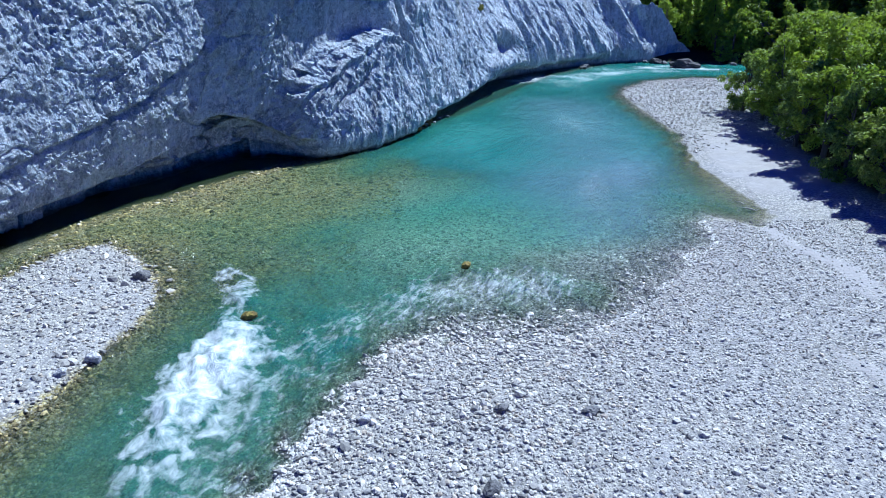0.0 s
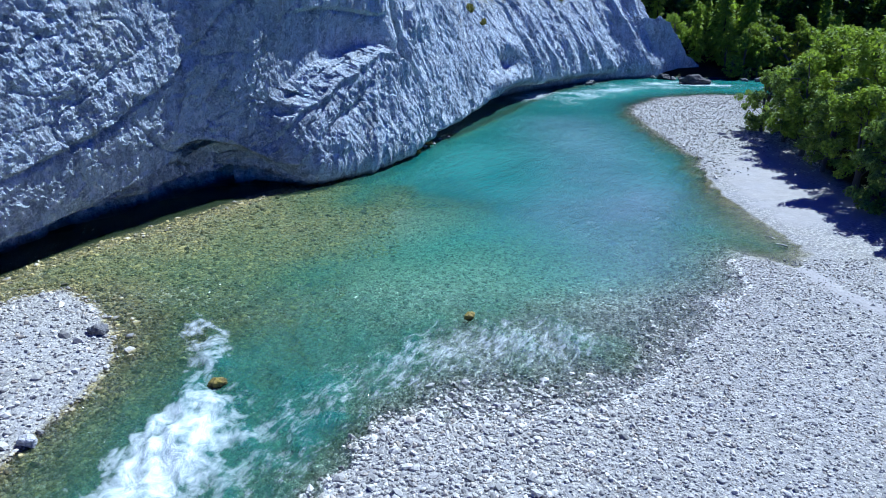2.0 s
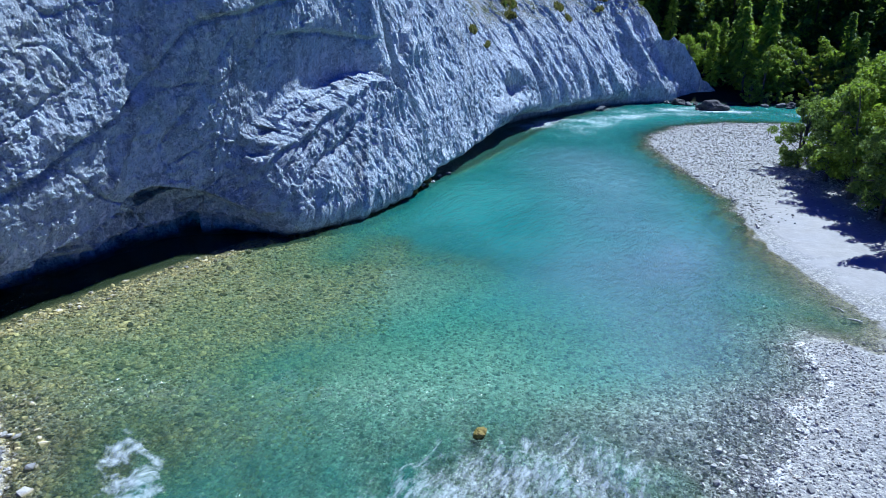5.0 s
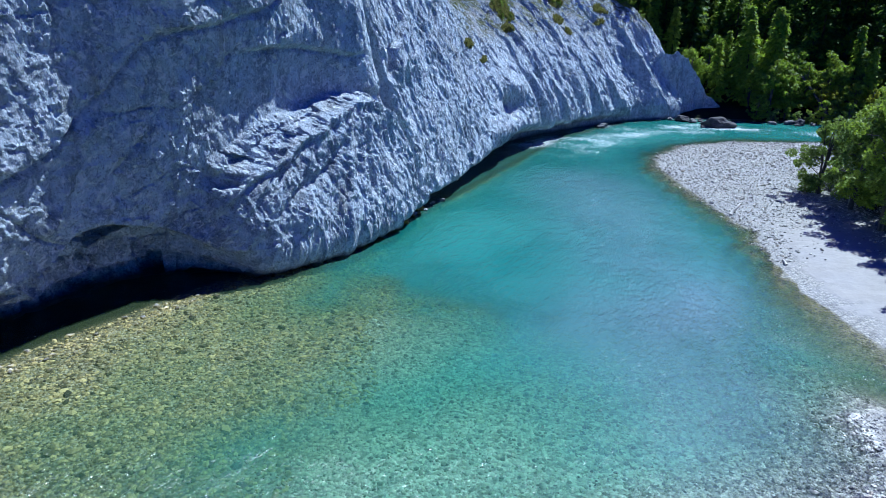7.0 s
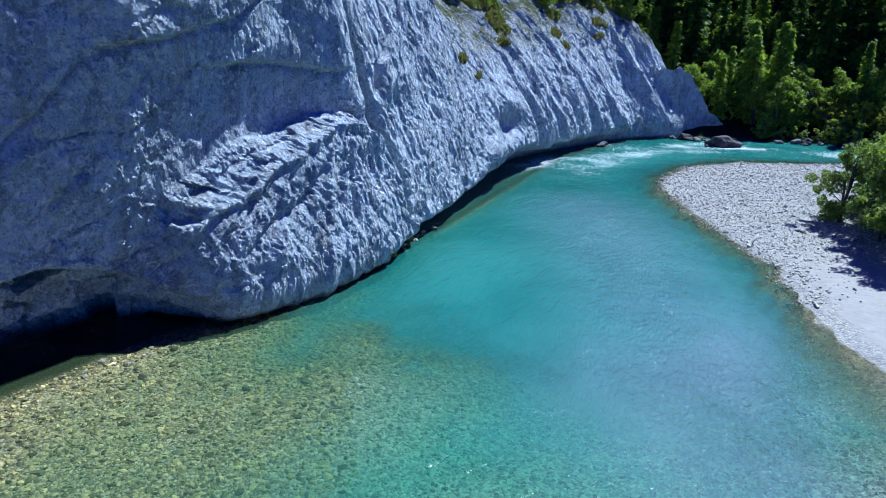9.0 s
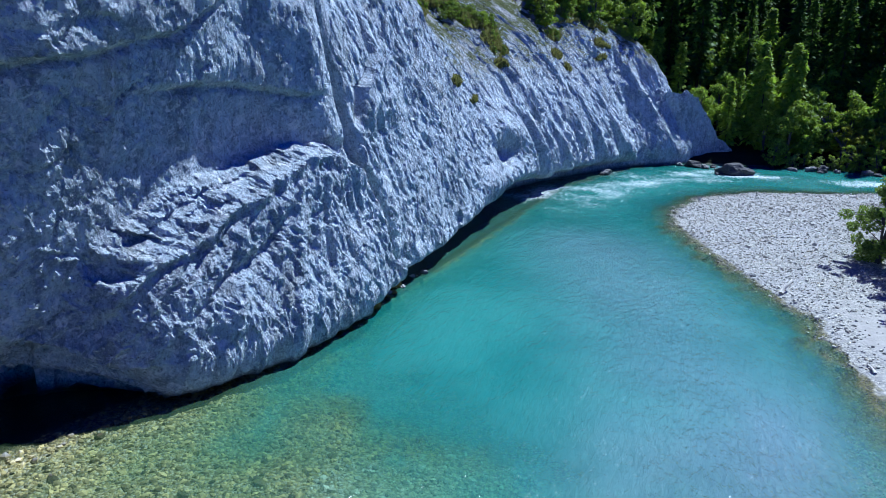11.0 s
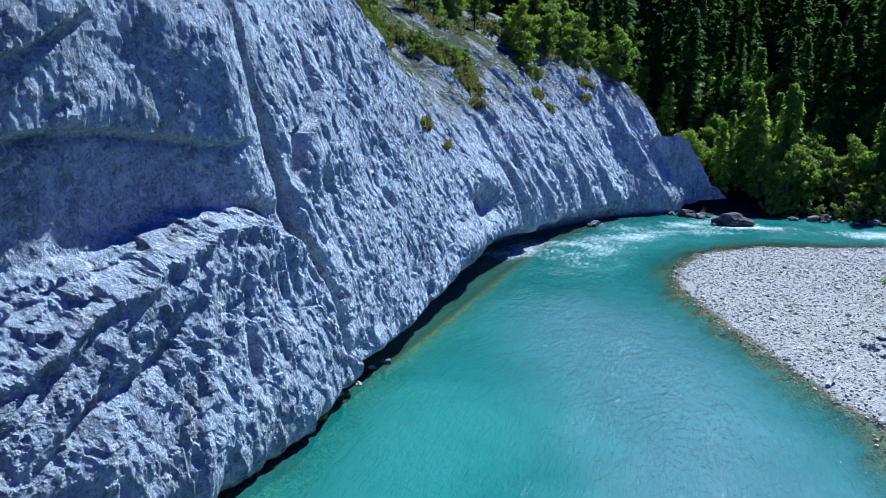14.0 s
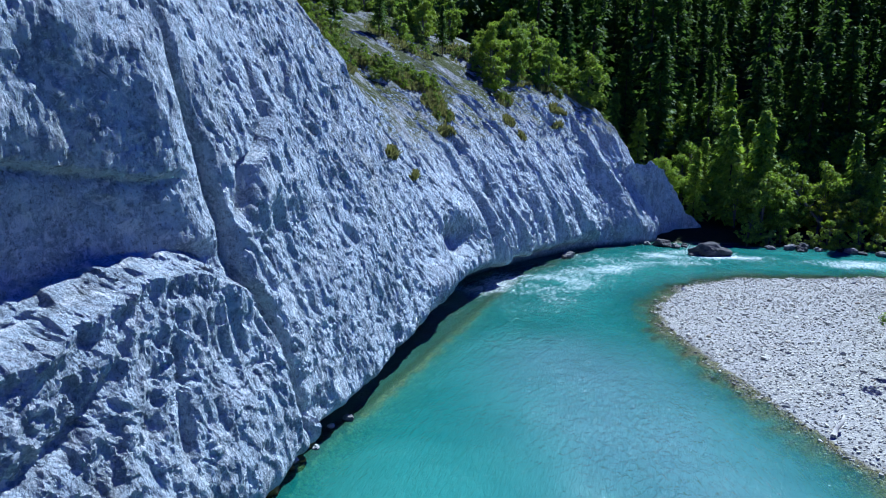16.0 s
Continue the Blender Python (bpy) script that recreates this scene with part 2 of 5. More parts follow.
def stone_material(name, low, high, wet_algae=True, per_object=False, wet_colors=((0.022, 0.019, 0.008), (0.52, 0.43, 0.19))):
    n = Nodes(name)
    if per_object:
        rnd = n.add("ShaderNodeObjectInfo").outputs["Random"]
    else:
        rnd = n.add("ShaderNodeNewGeometry").outputs["Random Per Island"]
    color = n.mix(rnd, low, high)
    warm = n.ramp(n.math("FRACT", n.math("MULTIPLY", rnd, 37.7)), (0.84, 0.0), (0.93, 0.7))
    color = n.mix(warm, color, (0.45, 0.38, 0.27))
    dark = n.ramp(n.math("FRACT", n.math("MULTIPLY", rnd, 91.3)), (0.9, 0.0), (0.95, 0.4))
    color = n.mix(dark, color, (0.15, 0.155, 0.16))
    grain = n.noise(22.0, 5, 0.7)
    color = n.mix(n.ramp(grain, (0.4, 0.3), (0.65, 0.0)), color, (0.2, 0.2, 0.21))
    if wet_algae:
        level = n.math("ADD", n.height(), n.math("MULTIPLY", n.math("SUBTRACT", n.noise(1.1, 3), 0.5), 0.12))
        wet = n.mix(rnd, *wet_colors)
        color = n.mix(n.ramp(level, (0.0, 1.0), (0.07, 0.0)), color, wet)
    return n.finish(n.surface(color, 0.85, n.bump(grain, 0.4, 0.03), spec=0.3))


def rock_material(name, low, high, moss=0.0):
    n = Nodes(name)
    color = n.mix(n.ramp(n.noise(2.2, 6, 0.65), (0.3, 0.0), (0.7, 1.0)), low, high)
    color = n.mix(n.ramp(n.noise(9.0, 5, 0.7), (0.4, 0.5), (0.6, 0.0)), color, tuple(0.4 * c for c in low))
    if moss:
        color = n.mix(n.math("MULTIPLY", n.ramp(n.noise(3.0, 4), (0.4, 0.0), (0.6, 1.0)), moss), color, (0.19, 0.15, 0.02))
    wet = n.ramp(n.height(), (0.02, 0.7), (0.1, 0.0))
    color = n.mix(wet, color, tuple(0.3 * c for c in low))
    return n.finish(n.surface(color, 0.8, n.bump(n.noise(6.0, 8, 0.7), 0.8, 0.12), spec=0.3))


def water_material():
    n = Nodes("glacial_water")
    depth, foam = n.value("depth"), n.value("foam")
    along = n.place((1.0, 0.32, 1), radians(24))
    slow = n.noise(0.12, 4, 0.55, distortion=0.6)
    body = n.mix(n.ramp(slow, (0.35, 0.0), (0.65, 1.0)), (0.024, 0.142, 0.120), (0.044, 0.185, 0.155))
    body = n.mix(n.ramp(depth, (0.15, 1.0), (0.9, 0.0)), body, (0.085, 0.155, 0.075))
    # milky silt in midstream, with the sky's bluish reflection painted into its colour
    milky = n.ramp(n.noise(0.07, 3, 0.5, n.place((1, 0.5, 1), radians(20))), (0.40, 0.0), (0.62, 1.0))
    body = n.mix(n.math("MULTIPLY", n.value("silt_and_sky"), n.math("ADD", 0.5, n.math("MULTIPLY", milky, 0.5))), body, (0.185, 0.265, 0.33))
    # the deeper, the less of the bed shows through
    veil = n.math("SUBTRACT", 1.0, n.math("POWER", 2.718, n.math("MULTIPLY", depth, -1.0)))
    veil = n.math("MULTIPLY", veil, n.math("ADD", 0.86, n.math("MULTIPLY", slow, 0.26)), clamp=True)
    tint = n.mix(n.math("MULTIPLY", depth, 1.3, clamp=True), (1.0, 1.0, 1.0), (0.50, 0.84, 0.62))
    clear = n.add("ShaderNodeBsdfTransparent", {"Color": tint}).outputs[0]
    chop = n.value("chop")
    waves = n.math("ADD", n.math("ADD", n.noise(1.1, 5, 0.6, along, 0.4), n.math("MULTIPLY", n.noise(11.0, 3, 0.6, along, 0.3), n.math("ADD", 0.05, n.math("MULTIPLY", chop, 0.16)))), n.math("MULTIPLY", n.noise(4.5, 4, 0.6, along, 0.5), n.math("ADD", 0.30, n.math("MULTIPLY", chop, 0.75))))
    lift = n.bump(waves, n.math("ADD", 0.4, n.math("MULTIPLY", chop, 0.6)), 0.5)
    ripple = n.math("ADD", waves, n.math("MULTIPLY", n.noise(5.5, 3, 0.6, along, 0.6), 0.7))
    cloudy = n.add("ShaderNodeBsdfDiffuse", {"Color": body, "Normal": n.bump(ripple, 0.7, 0.2)}).outputs[0]
    inner = n.add("ShaderNodeMixShader", {0: veil, 1: clear, 2: cloudy}).outputs[0]
    gloss = n.add("ShaderNodeBsdfGlossy", {"Roughness": 0.1, "Normal": lift}).outputs[0]
    facing = n.add("ShaderNodeFresnel", {"IOR": 1.333, "Normal": lift}).outputs[0]
    wet = n.add("ShaderNodeMixShader", {0: facing, 1: inner, 2: gloss}).outputs[0]
    # torn white foam
    thin = n.place((1.0, 0.30, 1), radians(28))
    streaks = n.math("ADD", n.math("MULTIPLY", n.noise(2.2, 7, 0.66, along, 1.4), 0.5), n.math("MULTIPLY", n.noise(5.5, 7, 0.7, thin, 0.8), 0.5))
    billow = n.math("ADD", n.math("MULTIPLY", n.noise(1.5, 7, 0.62, n.place((1.0, 0.75, 1.0), radians(-20)), 0.5), 0.86), n.math("MULTIPLY", n.math("SUBTRACT", 0.95, n.cells(2.6, n.place((1.0, 0.8, 1.0), radians(-20))).outputs["Distance"]), 0.15))
    rag = n.mix(n.value("boil"), streaks, billow)
    cut = n.math("ADD", n.math("SUBTRACT", rag, 0.74), n.math("MULTIPLY", foam, 0.40))
    cover = n.math("MULTIPLY", n.ramp(n.math("MULTIPLY", cut, 2.8), (0.0, 0.0), (1.0, 1.0)), 0.88)
    froth = n.surface((0.70, 0.75, 0.77), 0.8, n.bump(rag, 0.6, 0.35))
    return n.finish(n.add("ShaderNodeMixShader", {0: cover, 1: wet, 2: froth}).outputs[0])


def leaf_material(name, low, high, glow, gloss=0.25):
    n = Nodes(name)
    rnd = n.add("ShaderNodeNewGeometry").outputs["Random Per Island"]
    tree = n.add("ShaderNodeObjectInfo").outputs["Random"]
    color = n.mix(rnd, low, tuple(1.25 * c for c in high))
    color = n.mix(n.math("MULTIPLY", tree, 0.45), color, tuple(c * k for c, k in zip(high, (1.7, 1.35, 0.8))))
    top = n.surface(color, 0.6, spec=gloss)
    back = n.add("ShaderNodeBsdfTranslucent", {"Color": n.mix(0.5, color, glow)}).outputs[0]
    return n.finish(n.add("ShaderNodeMixShader", {0: 0.38, 1: top, 2: back}).outputs[0])


def bark_material(name, low, high):
    n = Nodes(name)
    at = n.place((1, 1, 0.2))
    g = n.noise(9.0, 6, 0.7, at)
    return n.finish(n.surface(n.mix(g, low, high), 0.9, n.bump(g, 0.8, 0.03), spec=0.2))


LIMESTONE = limestone()
GRAVEL = gravel_ground()
COBBLE = stone_material("dry_cobbles", (0.20, 0.192, 0.168), (0.62, 0.59, 0.51))
COBBLE_GREY = stone_material("bar_cobbles", (0.15, 0.146, 0.130), (0.67, 0.645, 0.555), wet_colors=((0.10, 0.10, 0.085), (0.62, 0.61, 0.52)))
COBBLE_SINGLE = stone_material("single_cobbles", (0.24, 0.232, 0.208), (0.64, 0.61, 0.53), per_object=True)
WATER = water_material()
PALE_ROCK = rock_material("pale_rock", (0.38, 0.38, 0.38), (0.58, 0.57, 0.55))
DARK_ROCK = rock_material("dark_rock", (0.035, 0.033, 0.036), (0.11, 0.105, 0.11))
MID_ROCK = rock_material("grey_rock", (0.10, 0.10, 0.10), (0.24, 0.235, 0.23))
BROWN_ROCK = rock_material("algae_rock", (0.16, 0.12, 0.03), (0.28, 0.21, 0.06), moss=0.8)
LEAF = leaf_material("alder_leaves", (0.02, 0.045, 0.007), (0.24, 0.34, 0.045), (0.36, 0.50, 0.02))
WILLOW = leaf_material("willow_leaves", (0.05, 0.085, 0.02), (0.24, 0.32, 0.075), (0.30, 0.42, 0.03))
NEEDLE = leaf_material("spruce_needles", (0.010, 0.026, 0.005), (0.075, 0.135, 0.022), (0.11, 0.18, 0.02), 0.05)
PINE = leaf_material("pine_needles", (0.02, 0.05, 0.008), (0.085, 0.15, 0.025), (0.08, 0.13, 0.02), 0.08)
TURF = leaf_material("dry_grass", (0.06, 0.075, 0.02), (0.22, 0.22, 0.08), (0.2, 0.2, 0.04))
BARK = bark_material("grey_bark", (0.05, 0.045, 0.04), (0.16, 0.145, 0.125))
SPRUCE_BARK = bark_material("brown_bark", (0.02, 0.015, 0.012), (0.07, 0.05, 0.04))
DRIFTWOOD = bark_material("bleached_wood", (0.3, 0.28, 0.25), (0.6, 0.57, 0.52))

# ---- plan: the lines of the shores ----
CLIFF_LINE = [(-45, -15), (-33, 12), (-26.5, 28), (-22.6, 36.7), (-19.4, 43.1), (-15.2, 51), (-8, 59.8), (-2.7, 66.9), (2.3, 77.5), (6.4, 88.3),
              (13.8, 102), (25, 115.5), (32.7, 118.2), (34.3, 119.0), (35.0, 121.8), (37.5, 123.4), (41, 125), (46, 125.4), (50, 124)]
RIGHT_BAR = [(-4.6, 5), (-4.1, 14), (-3.9, 19.4), (-3.7, 20.7), (-3.1, 22.8), (-2.5, 25.3), (-0.8, 28.4), (2.1, 29.2), (6.6, 29.9), (10.5, 32.4), (12.9, 36.3),
             (16.9, 41.3), (17.6, 44.6), (18.8, 45.6), (20.9, 44.3), (22.4, 46.2), (21.9, 49.9), (21.1, 56.9), (21.6, 62), (22.4, 66.4), (23.2, 68.3), (22.4, 70.2), (22.1, 76.3), (21.6, 86.1), (22.3, 91), (24, 94.6),
             (28, 99.6), (34.3, 102.8), (41.7, 103), (49, 103.7), (70, 98), (110, 88), (260, 60), (260, -160), (-6, -160)]
LEFT_BAR = [(-21.6, 33.5), (-19.9, 38.2), (-18.0, 39.6), (-15.4, 37.6), (-13.6, 35.4), (-12.4, 32.8), (-12.2, 30.3), (-12.9, 26.9), (-13.4, 24.2), (-14.1, 22.5), (-16, 17), (-19, 8), (-26, -20), (-60, -20), (-30, 12), (-25, 26)]
HILL_LINE = [(-60, -60), (-45, -15), (-33, 12), (-26.5, 28), (-19.4, 43.1), (-8, 59.8), (2.3, 77.5), (13.8, 102), (25, 115.5), (33, 119.5), (41, 118.8), (51, 118.2), (58, 116), (75, 111), (110, 103), (200, 93), (900, 60)]


def behind(x, y, line):
    """Distance behind a line that runs with the river on its right-hand side; negative on the river's side."""
    loop = line + [(1500, 2500), (-2500, 2500), (-2500, -60)]
    return signed(x, y, loop)


def ground_height(x, y):
    """The ground's height, and how sandy, earthy (or dark with painted shade) and pale it is."""
    bar, left = signed(x, y, RIGHT_BAR), signed(x, y, LEFT_BAR)
    hill = behind(x, y, HILL_LINE)
    lumps = fractal(x * 0.35, y * 0.35, 0, 4)
    fine = fractal(x * 1.6, y * 1.6, 4, 3)
    # slopes of the bed off each shore
    front = step(46, 38, y)
    shelf = np.maximum(-bar + 0.7 * fine, 0)
    right_bed = shelf * (0.17 - 0.135 * front * step(-3, 2, x)) + 0.10 * np.maximum(shelf - 7, 0) * front
    right_bed = right_bed + shelf * 0.30 * step(52, 62, y)
    right_bed = np.where((y < 29) & (x < -1), shelf * 0.33, right_bed)
    far_left = step(50, 78, y + 2.5 * lumps)
    wall = np.maximum(-hill, 0)
    left_bed = 0.05 + 0.40 * far_left + wall * (0.022 + 0.42 * far_left) + 0.055 * np.maximum(wall - 9, 0)
    off_left = np.maximum(-left, 0)
    bed_near_bar = off_left * (0.05 + 0.12 * step(38, 27, y)) + 0.03
    left_bed = np.where(y < 44, np.minimum(left_bed + 0.05, bed_near_bar), left_bed)
    fringe = 0.40 + 0.9 * np.maximum(wall - 0.5 + 0.4 * fine, 0)
    left_bed = np.where(y > 58, np.minimum(left_bed, fringe), left_bed + 0.04)
    pool = 0.66 + 1.24 * step(40, 66, y) + (0.2 + 0.3 * step(40, 66, y)) * smooth_noise(x * 0.08, y * 0.08, 2)
    bed = -np.minimum(np.minimum(right_bed, left_bed), pool) + 0.035 * fine + 0.03 * lumps
    # dry bars
    rise = 0.06 + 0.75 * (1 - np.exp(-np.maximum(bar, 0) / 9)) + 0.04 * lumps * step(0, 4, bar)
    rise = rise + step(31, 45, x) * 1.5 * step(5, 14, bar) + step(60, 170, x) * 22
    rise_left = 0.05 + 0.35 * (1 - np.exp(-np.maximum(left, 0) / 5)) + 0.03 * lumps
    z = np.where(bar > 0, rise * step(-0.01, 1.2, bar) + bed * step(1.2, 0, bar), np.where(left > 0, rise_left * step(0, 1.0, left), bed))
    # hillside behind the far bank and the cliff
    slope = step(0, 3, hill) * 1.0 + 26 * step(2, 62, hill) + 0.23 * np.maximum(hill - 60, 0) * (1 + 0.5 * smooth_noise(x * 0.01, y * 0.01, 6))
    cliff_side = step(36, 28, x)
    slope = np.where(cliff_side > 0, slope * (1 - cliff_side) + cliff_side * (-0.05 - 0.03 * step(0.2, 3.0, hill) - 0.5 * step(55, 64, y) + 22.5 * step(8, 27, hill) - 0.4 * step(5, 8, hill) + 0.2 * np.maximum(hill - 27, 0)), slope)
    z = np.where(hill > 0, np.maximum(np.minimum(slope, 420 + 40 * lumps), -2) + 0.4 * lumps * step(2, 10, hill), z)
    sand = step(1.0, 2.2, bar + 0.8 * fine) * step(9.5, 7.5, bar + lumps) * step(44, 47, y - 0.2 * x) * step(74, 66, y + 2 * lumps)
    sand = np.maximum(sand, step(0.9, 0.2, np.abs(x - 21 - 0.25 * (42 - y) + 0.5 * lumps)) * step(46, 43, y) * step(30, 36, y) * 0.9)
    sand = np.maximum(sand, step(0.35, 0.75, lumps) * step(14, 17, x) * step(36, 33, y) * 0.7)
    # the hill terms also blacken the floor under the overhang, painting its shade
    soil_and_shade = np.maximum(step(7.5, 10.0, bar + lumps) * step(29.5, 32, x - 2.5 * step(62, 70, y) - 7 * step(80, 86, y)), step(0.4, 2.0, hill))
    soil_and_shade = np.where(bar > 60, 1.0, soil_and_shade)
    soil_and_shade = np.maximum(soil_and_shade, np.where(y < 62, step(1.3, 2.0, hill + 0.4 * fine), step(-0.3, 0.4, hill)))
    pale = step(-9, -1, x - 0.25 * (y - 35)) * step(58, 48, y)
    olive = step(17, 20, x) * step(110, 104, y)
    return z, sand, soil_and_shade, pale, olive


def spaced(*spans):
    """Grid lines from (start, end, step) spans."""
    out = []
    for a, b, s in spans:
        out.append(np.arange(a, b, s))
    return np.concatenate(out + [[spans[-1][1]]])


# ---- ground: one sheet from the river bed to the mountains ----
gx = spaced((-2400, -400, 200), (-400, -80, 32), (-80, -30, 4), (-30, 44, 0.3), (44, 80, 1.5), (80, 200, 8), (200, 600, 40), (600, 2400, 200))
gy = spaced((-1500, -200, 130), (-200, -20, 15), (-20, 12, 2), (12, 122, 0.33), (122, 200, 3), (200, 500, 15), (500, 2600, 120))
GX, GY = np.meshgrid(gx, gy, indexing="ij")
GZ, sand, soil_and_shade, pale, olive = ground_height(GX, GY)
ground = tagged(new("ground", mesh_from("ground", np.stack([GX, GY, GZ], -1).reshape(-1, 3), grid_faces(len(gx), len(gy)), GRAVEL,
                attributes={"sand": sand, "soil_and_shade": soil_and_shade, "pale": pale, "olive": olive})), "pale grey river gravel bars, bed and wooded valley floor", "ground", kind="structure")

# ---- water ----
def flow_foam(x, y):
    """How much foam and chop the river carries."""
    def blob(cx, cy, rx, ry, turn=0.0):
        c, s = math.cos(radians(turn)), math.sin(radians(turn))
        dx, dy = x - cx, y - cy
        return np.exp(-(((dx * c + dy * s) / rx) ** 2 + ((-dx * s + dy * c) / ry) ** 2))
    foam = 0.88 * np.clip(1.6 * blob(-8.2, 27.4, 1.5, 3.1, -8), 0, 1) + 0.44 * blob(-8.7, 22.6, 1.8, 4.2, -4)
    foam += 0.14 * blob(7, 35.0, 8.5, 4.0, 20)
    boil = np.clip(1.4 * blob(-8.4, 25.0, 3.0, 7.0, -6) + blob(-9.6, 35.2, 2.0, 3.0, 20), 0, 1)
    foam += 0.70 * blob(-9.8, 35.0, 1.5, 2.6, 20) + 0.5 * blob(-8.6, 32.8, 1.0, 2.0)
    line, _ = distance_to_line(x, y, [(6, 35.0), (2.5, 34.6), (-1, 32.2), (-4.2, 28.5), (-5.8, 23), (-6.6, 16), (-7, 8)])
    foam += 0.63 * np.exp(-(line / 3.4) ** 2)
    wall, _ = distance_to_line(x, y, [(1.5, 72), (9, 91), (16, 103), (26, 113.5), (34, 116)])
    foam += 0.40 * np.exp(-((wall - 3.5) / 4.0) ** 2) * (1 + 0.5 * smooth_noise(x * 0.3, y * 0.4, 5)) * step(76, 92, y)
    riffle, _ = distance_to_line(x, y, [(14, 99), (26, 110), (38, 110.5), (52, 109), (70, 104)])
    foam += 0.50 * np.exp(-(riffle / 5.0) ** 2) * (1 + 0.5 * smooth_noise(x * 0.35, y * 0.5, 9))
    foam += 0.55 * blob(39.5, 111.6, 3.0, 1.0) + 0.45 * blob(53, 109.5, 8, 2.5)
    chop = np.clip(foam * 1.2 + 0.8 * step(44, 34, y) + 0.6 * step(96, 106, y), 0, 1)
    chop = np.clip(chop + 0.7 * blob(15, 46, 5.5, 16, 12) + 0.6 * blob(14, 74, 4.5, 10), 0, 1)
    return np.clip(foam, 0, 1.2), chop, boil


wx = spaced((-90, -28, 6), (-28, -16, 0.5), (-16, 12, 0.16), (12, 34, 0.4), (34, 60, 0.6), (60, 240, 10))
wy = spaced((-160, 0, 10), (0, 14, 0.8), (14, 40, 0.17), (40, 122, 0.45), (122, 140, 6))
WX, WY = np.meshgrid(wx, wy, indexing="ij")
foam, chop, boil = flow_foam(WX, WY)
rapid = np.clip(foam, 0, 1) * step(42, 36, WY)
WZ = 0.02 * fractal(WX * 0.5, WY * 0.35, 1, 3) + (0.05 * chop + 0.16 * rapid) * fractal(WX * 0.95 + 0.3 * WY, WY * 0.55, 3, 4) + 0.14 * rapid * rapid
WZ = WZ - 0.18 * step(29, 18, WY)
bedz = ground_height(WX, WY)[0]
dep = np.maximum(WZ - bedz, 0.0)
shore_calm = step(0.0, 0.3, dep)
WZ = np.where(bedz > -0.3, WZ * shore_calm + (1 - shore_calm) * np.where(WY < 29, -0.18 * step(29, 18, WY), 0.0), WZ)
dep = np.clip(WZ - bedz, 0.0, 3.0)
middle, _ = distance_to_line(WX, WY, [(12, 38), (11, 50), (15, 58), (15, 68), (14, 84)])
silt_and_sky = np.exp(-(middle / 5.5) ** 2) * step(32, 40, WY) * step(92, 80, WY) * (1 - 0.5 * step(56, 70, WY))
tagged(new("water", mesh_from("water", np.stack([WX, WY, WZ], -1).reshape(-1, 3), grid_faces(len(wx), len(wy)), WATER,
       attributes={"depth": dep, "foam": foam, "chop": chop, "silt_and_sky": silt_and_sky, "boil": boil})), "clear turquoise mountain river with white foam in the rapids", "river", kind="structure")


# ---- cliff ----
def resample(line):
    p = np.array(line, float)
    seg = np.hypot(*np.diff(p, axis=0).T)
    run = np.concatenate([[0], np.cumsum(seg)])
    return run - run[3], p


RUN, LINE = resample(CLIFF_LINE)
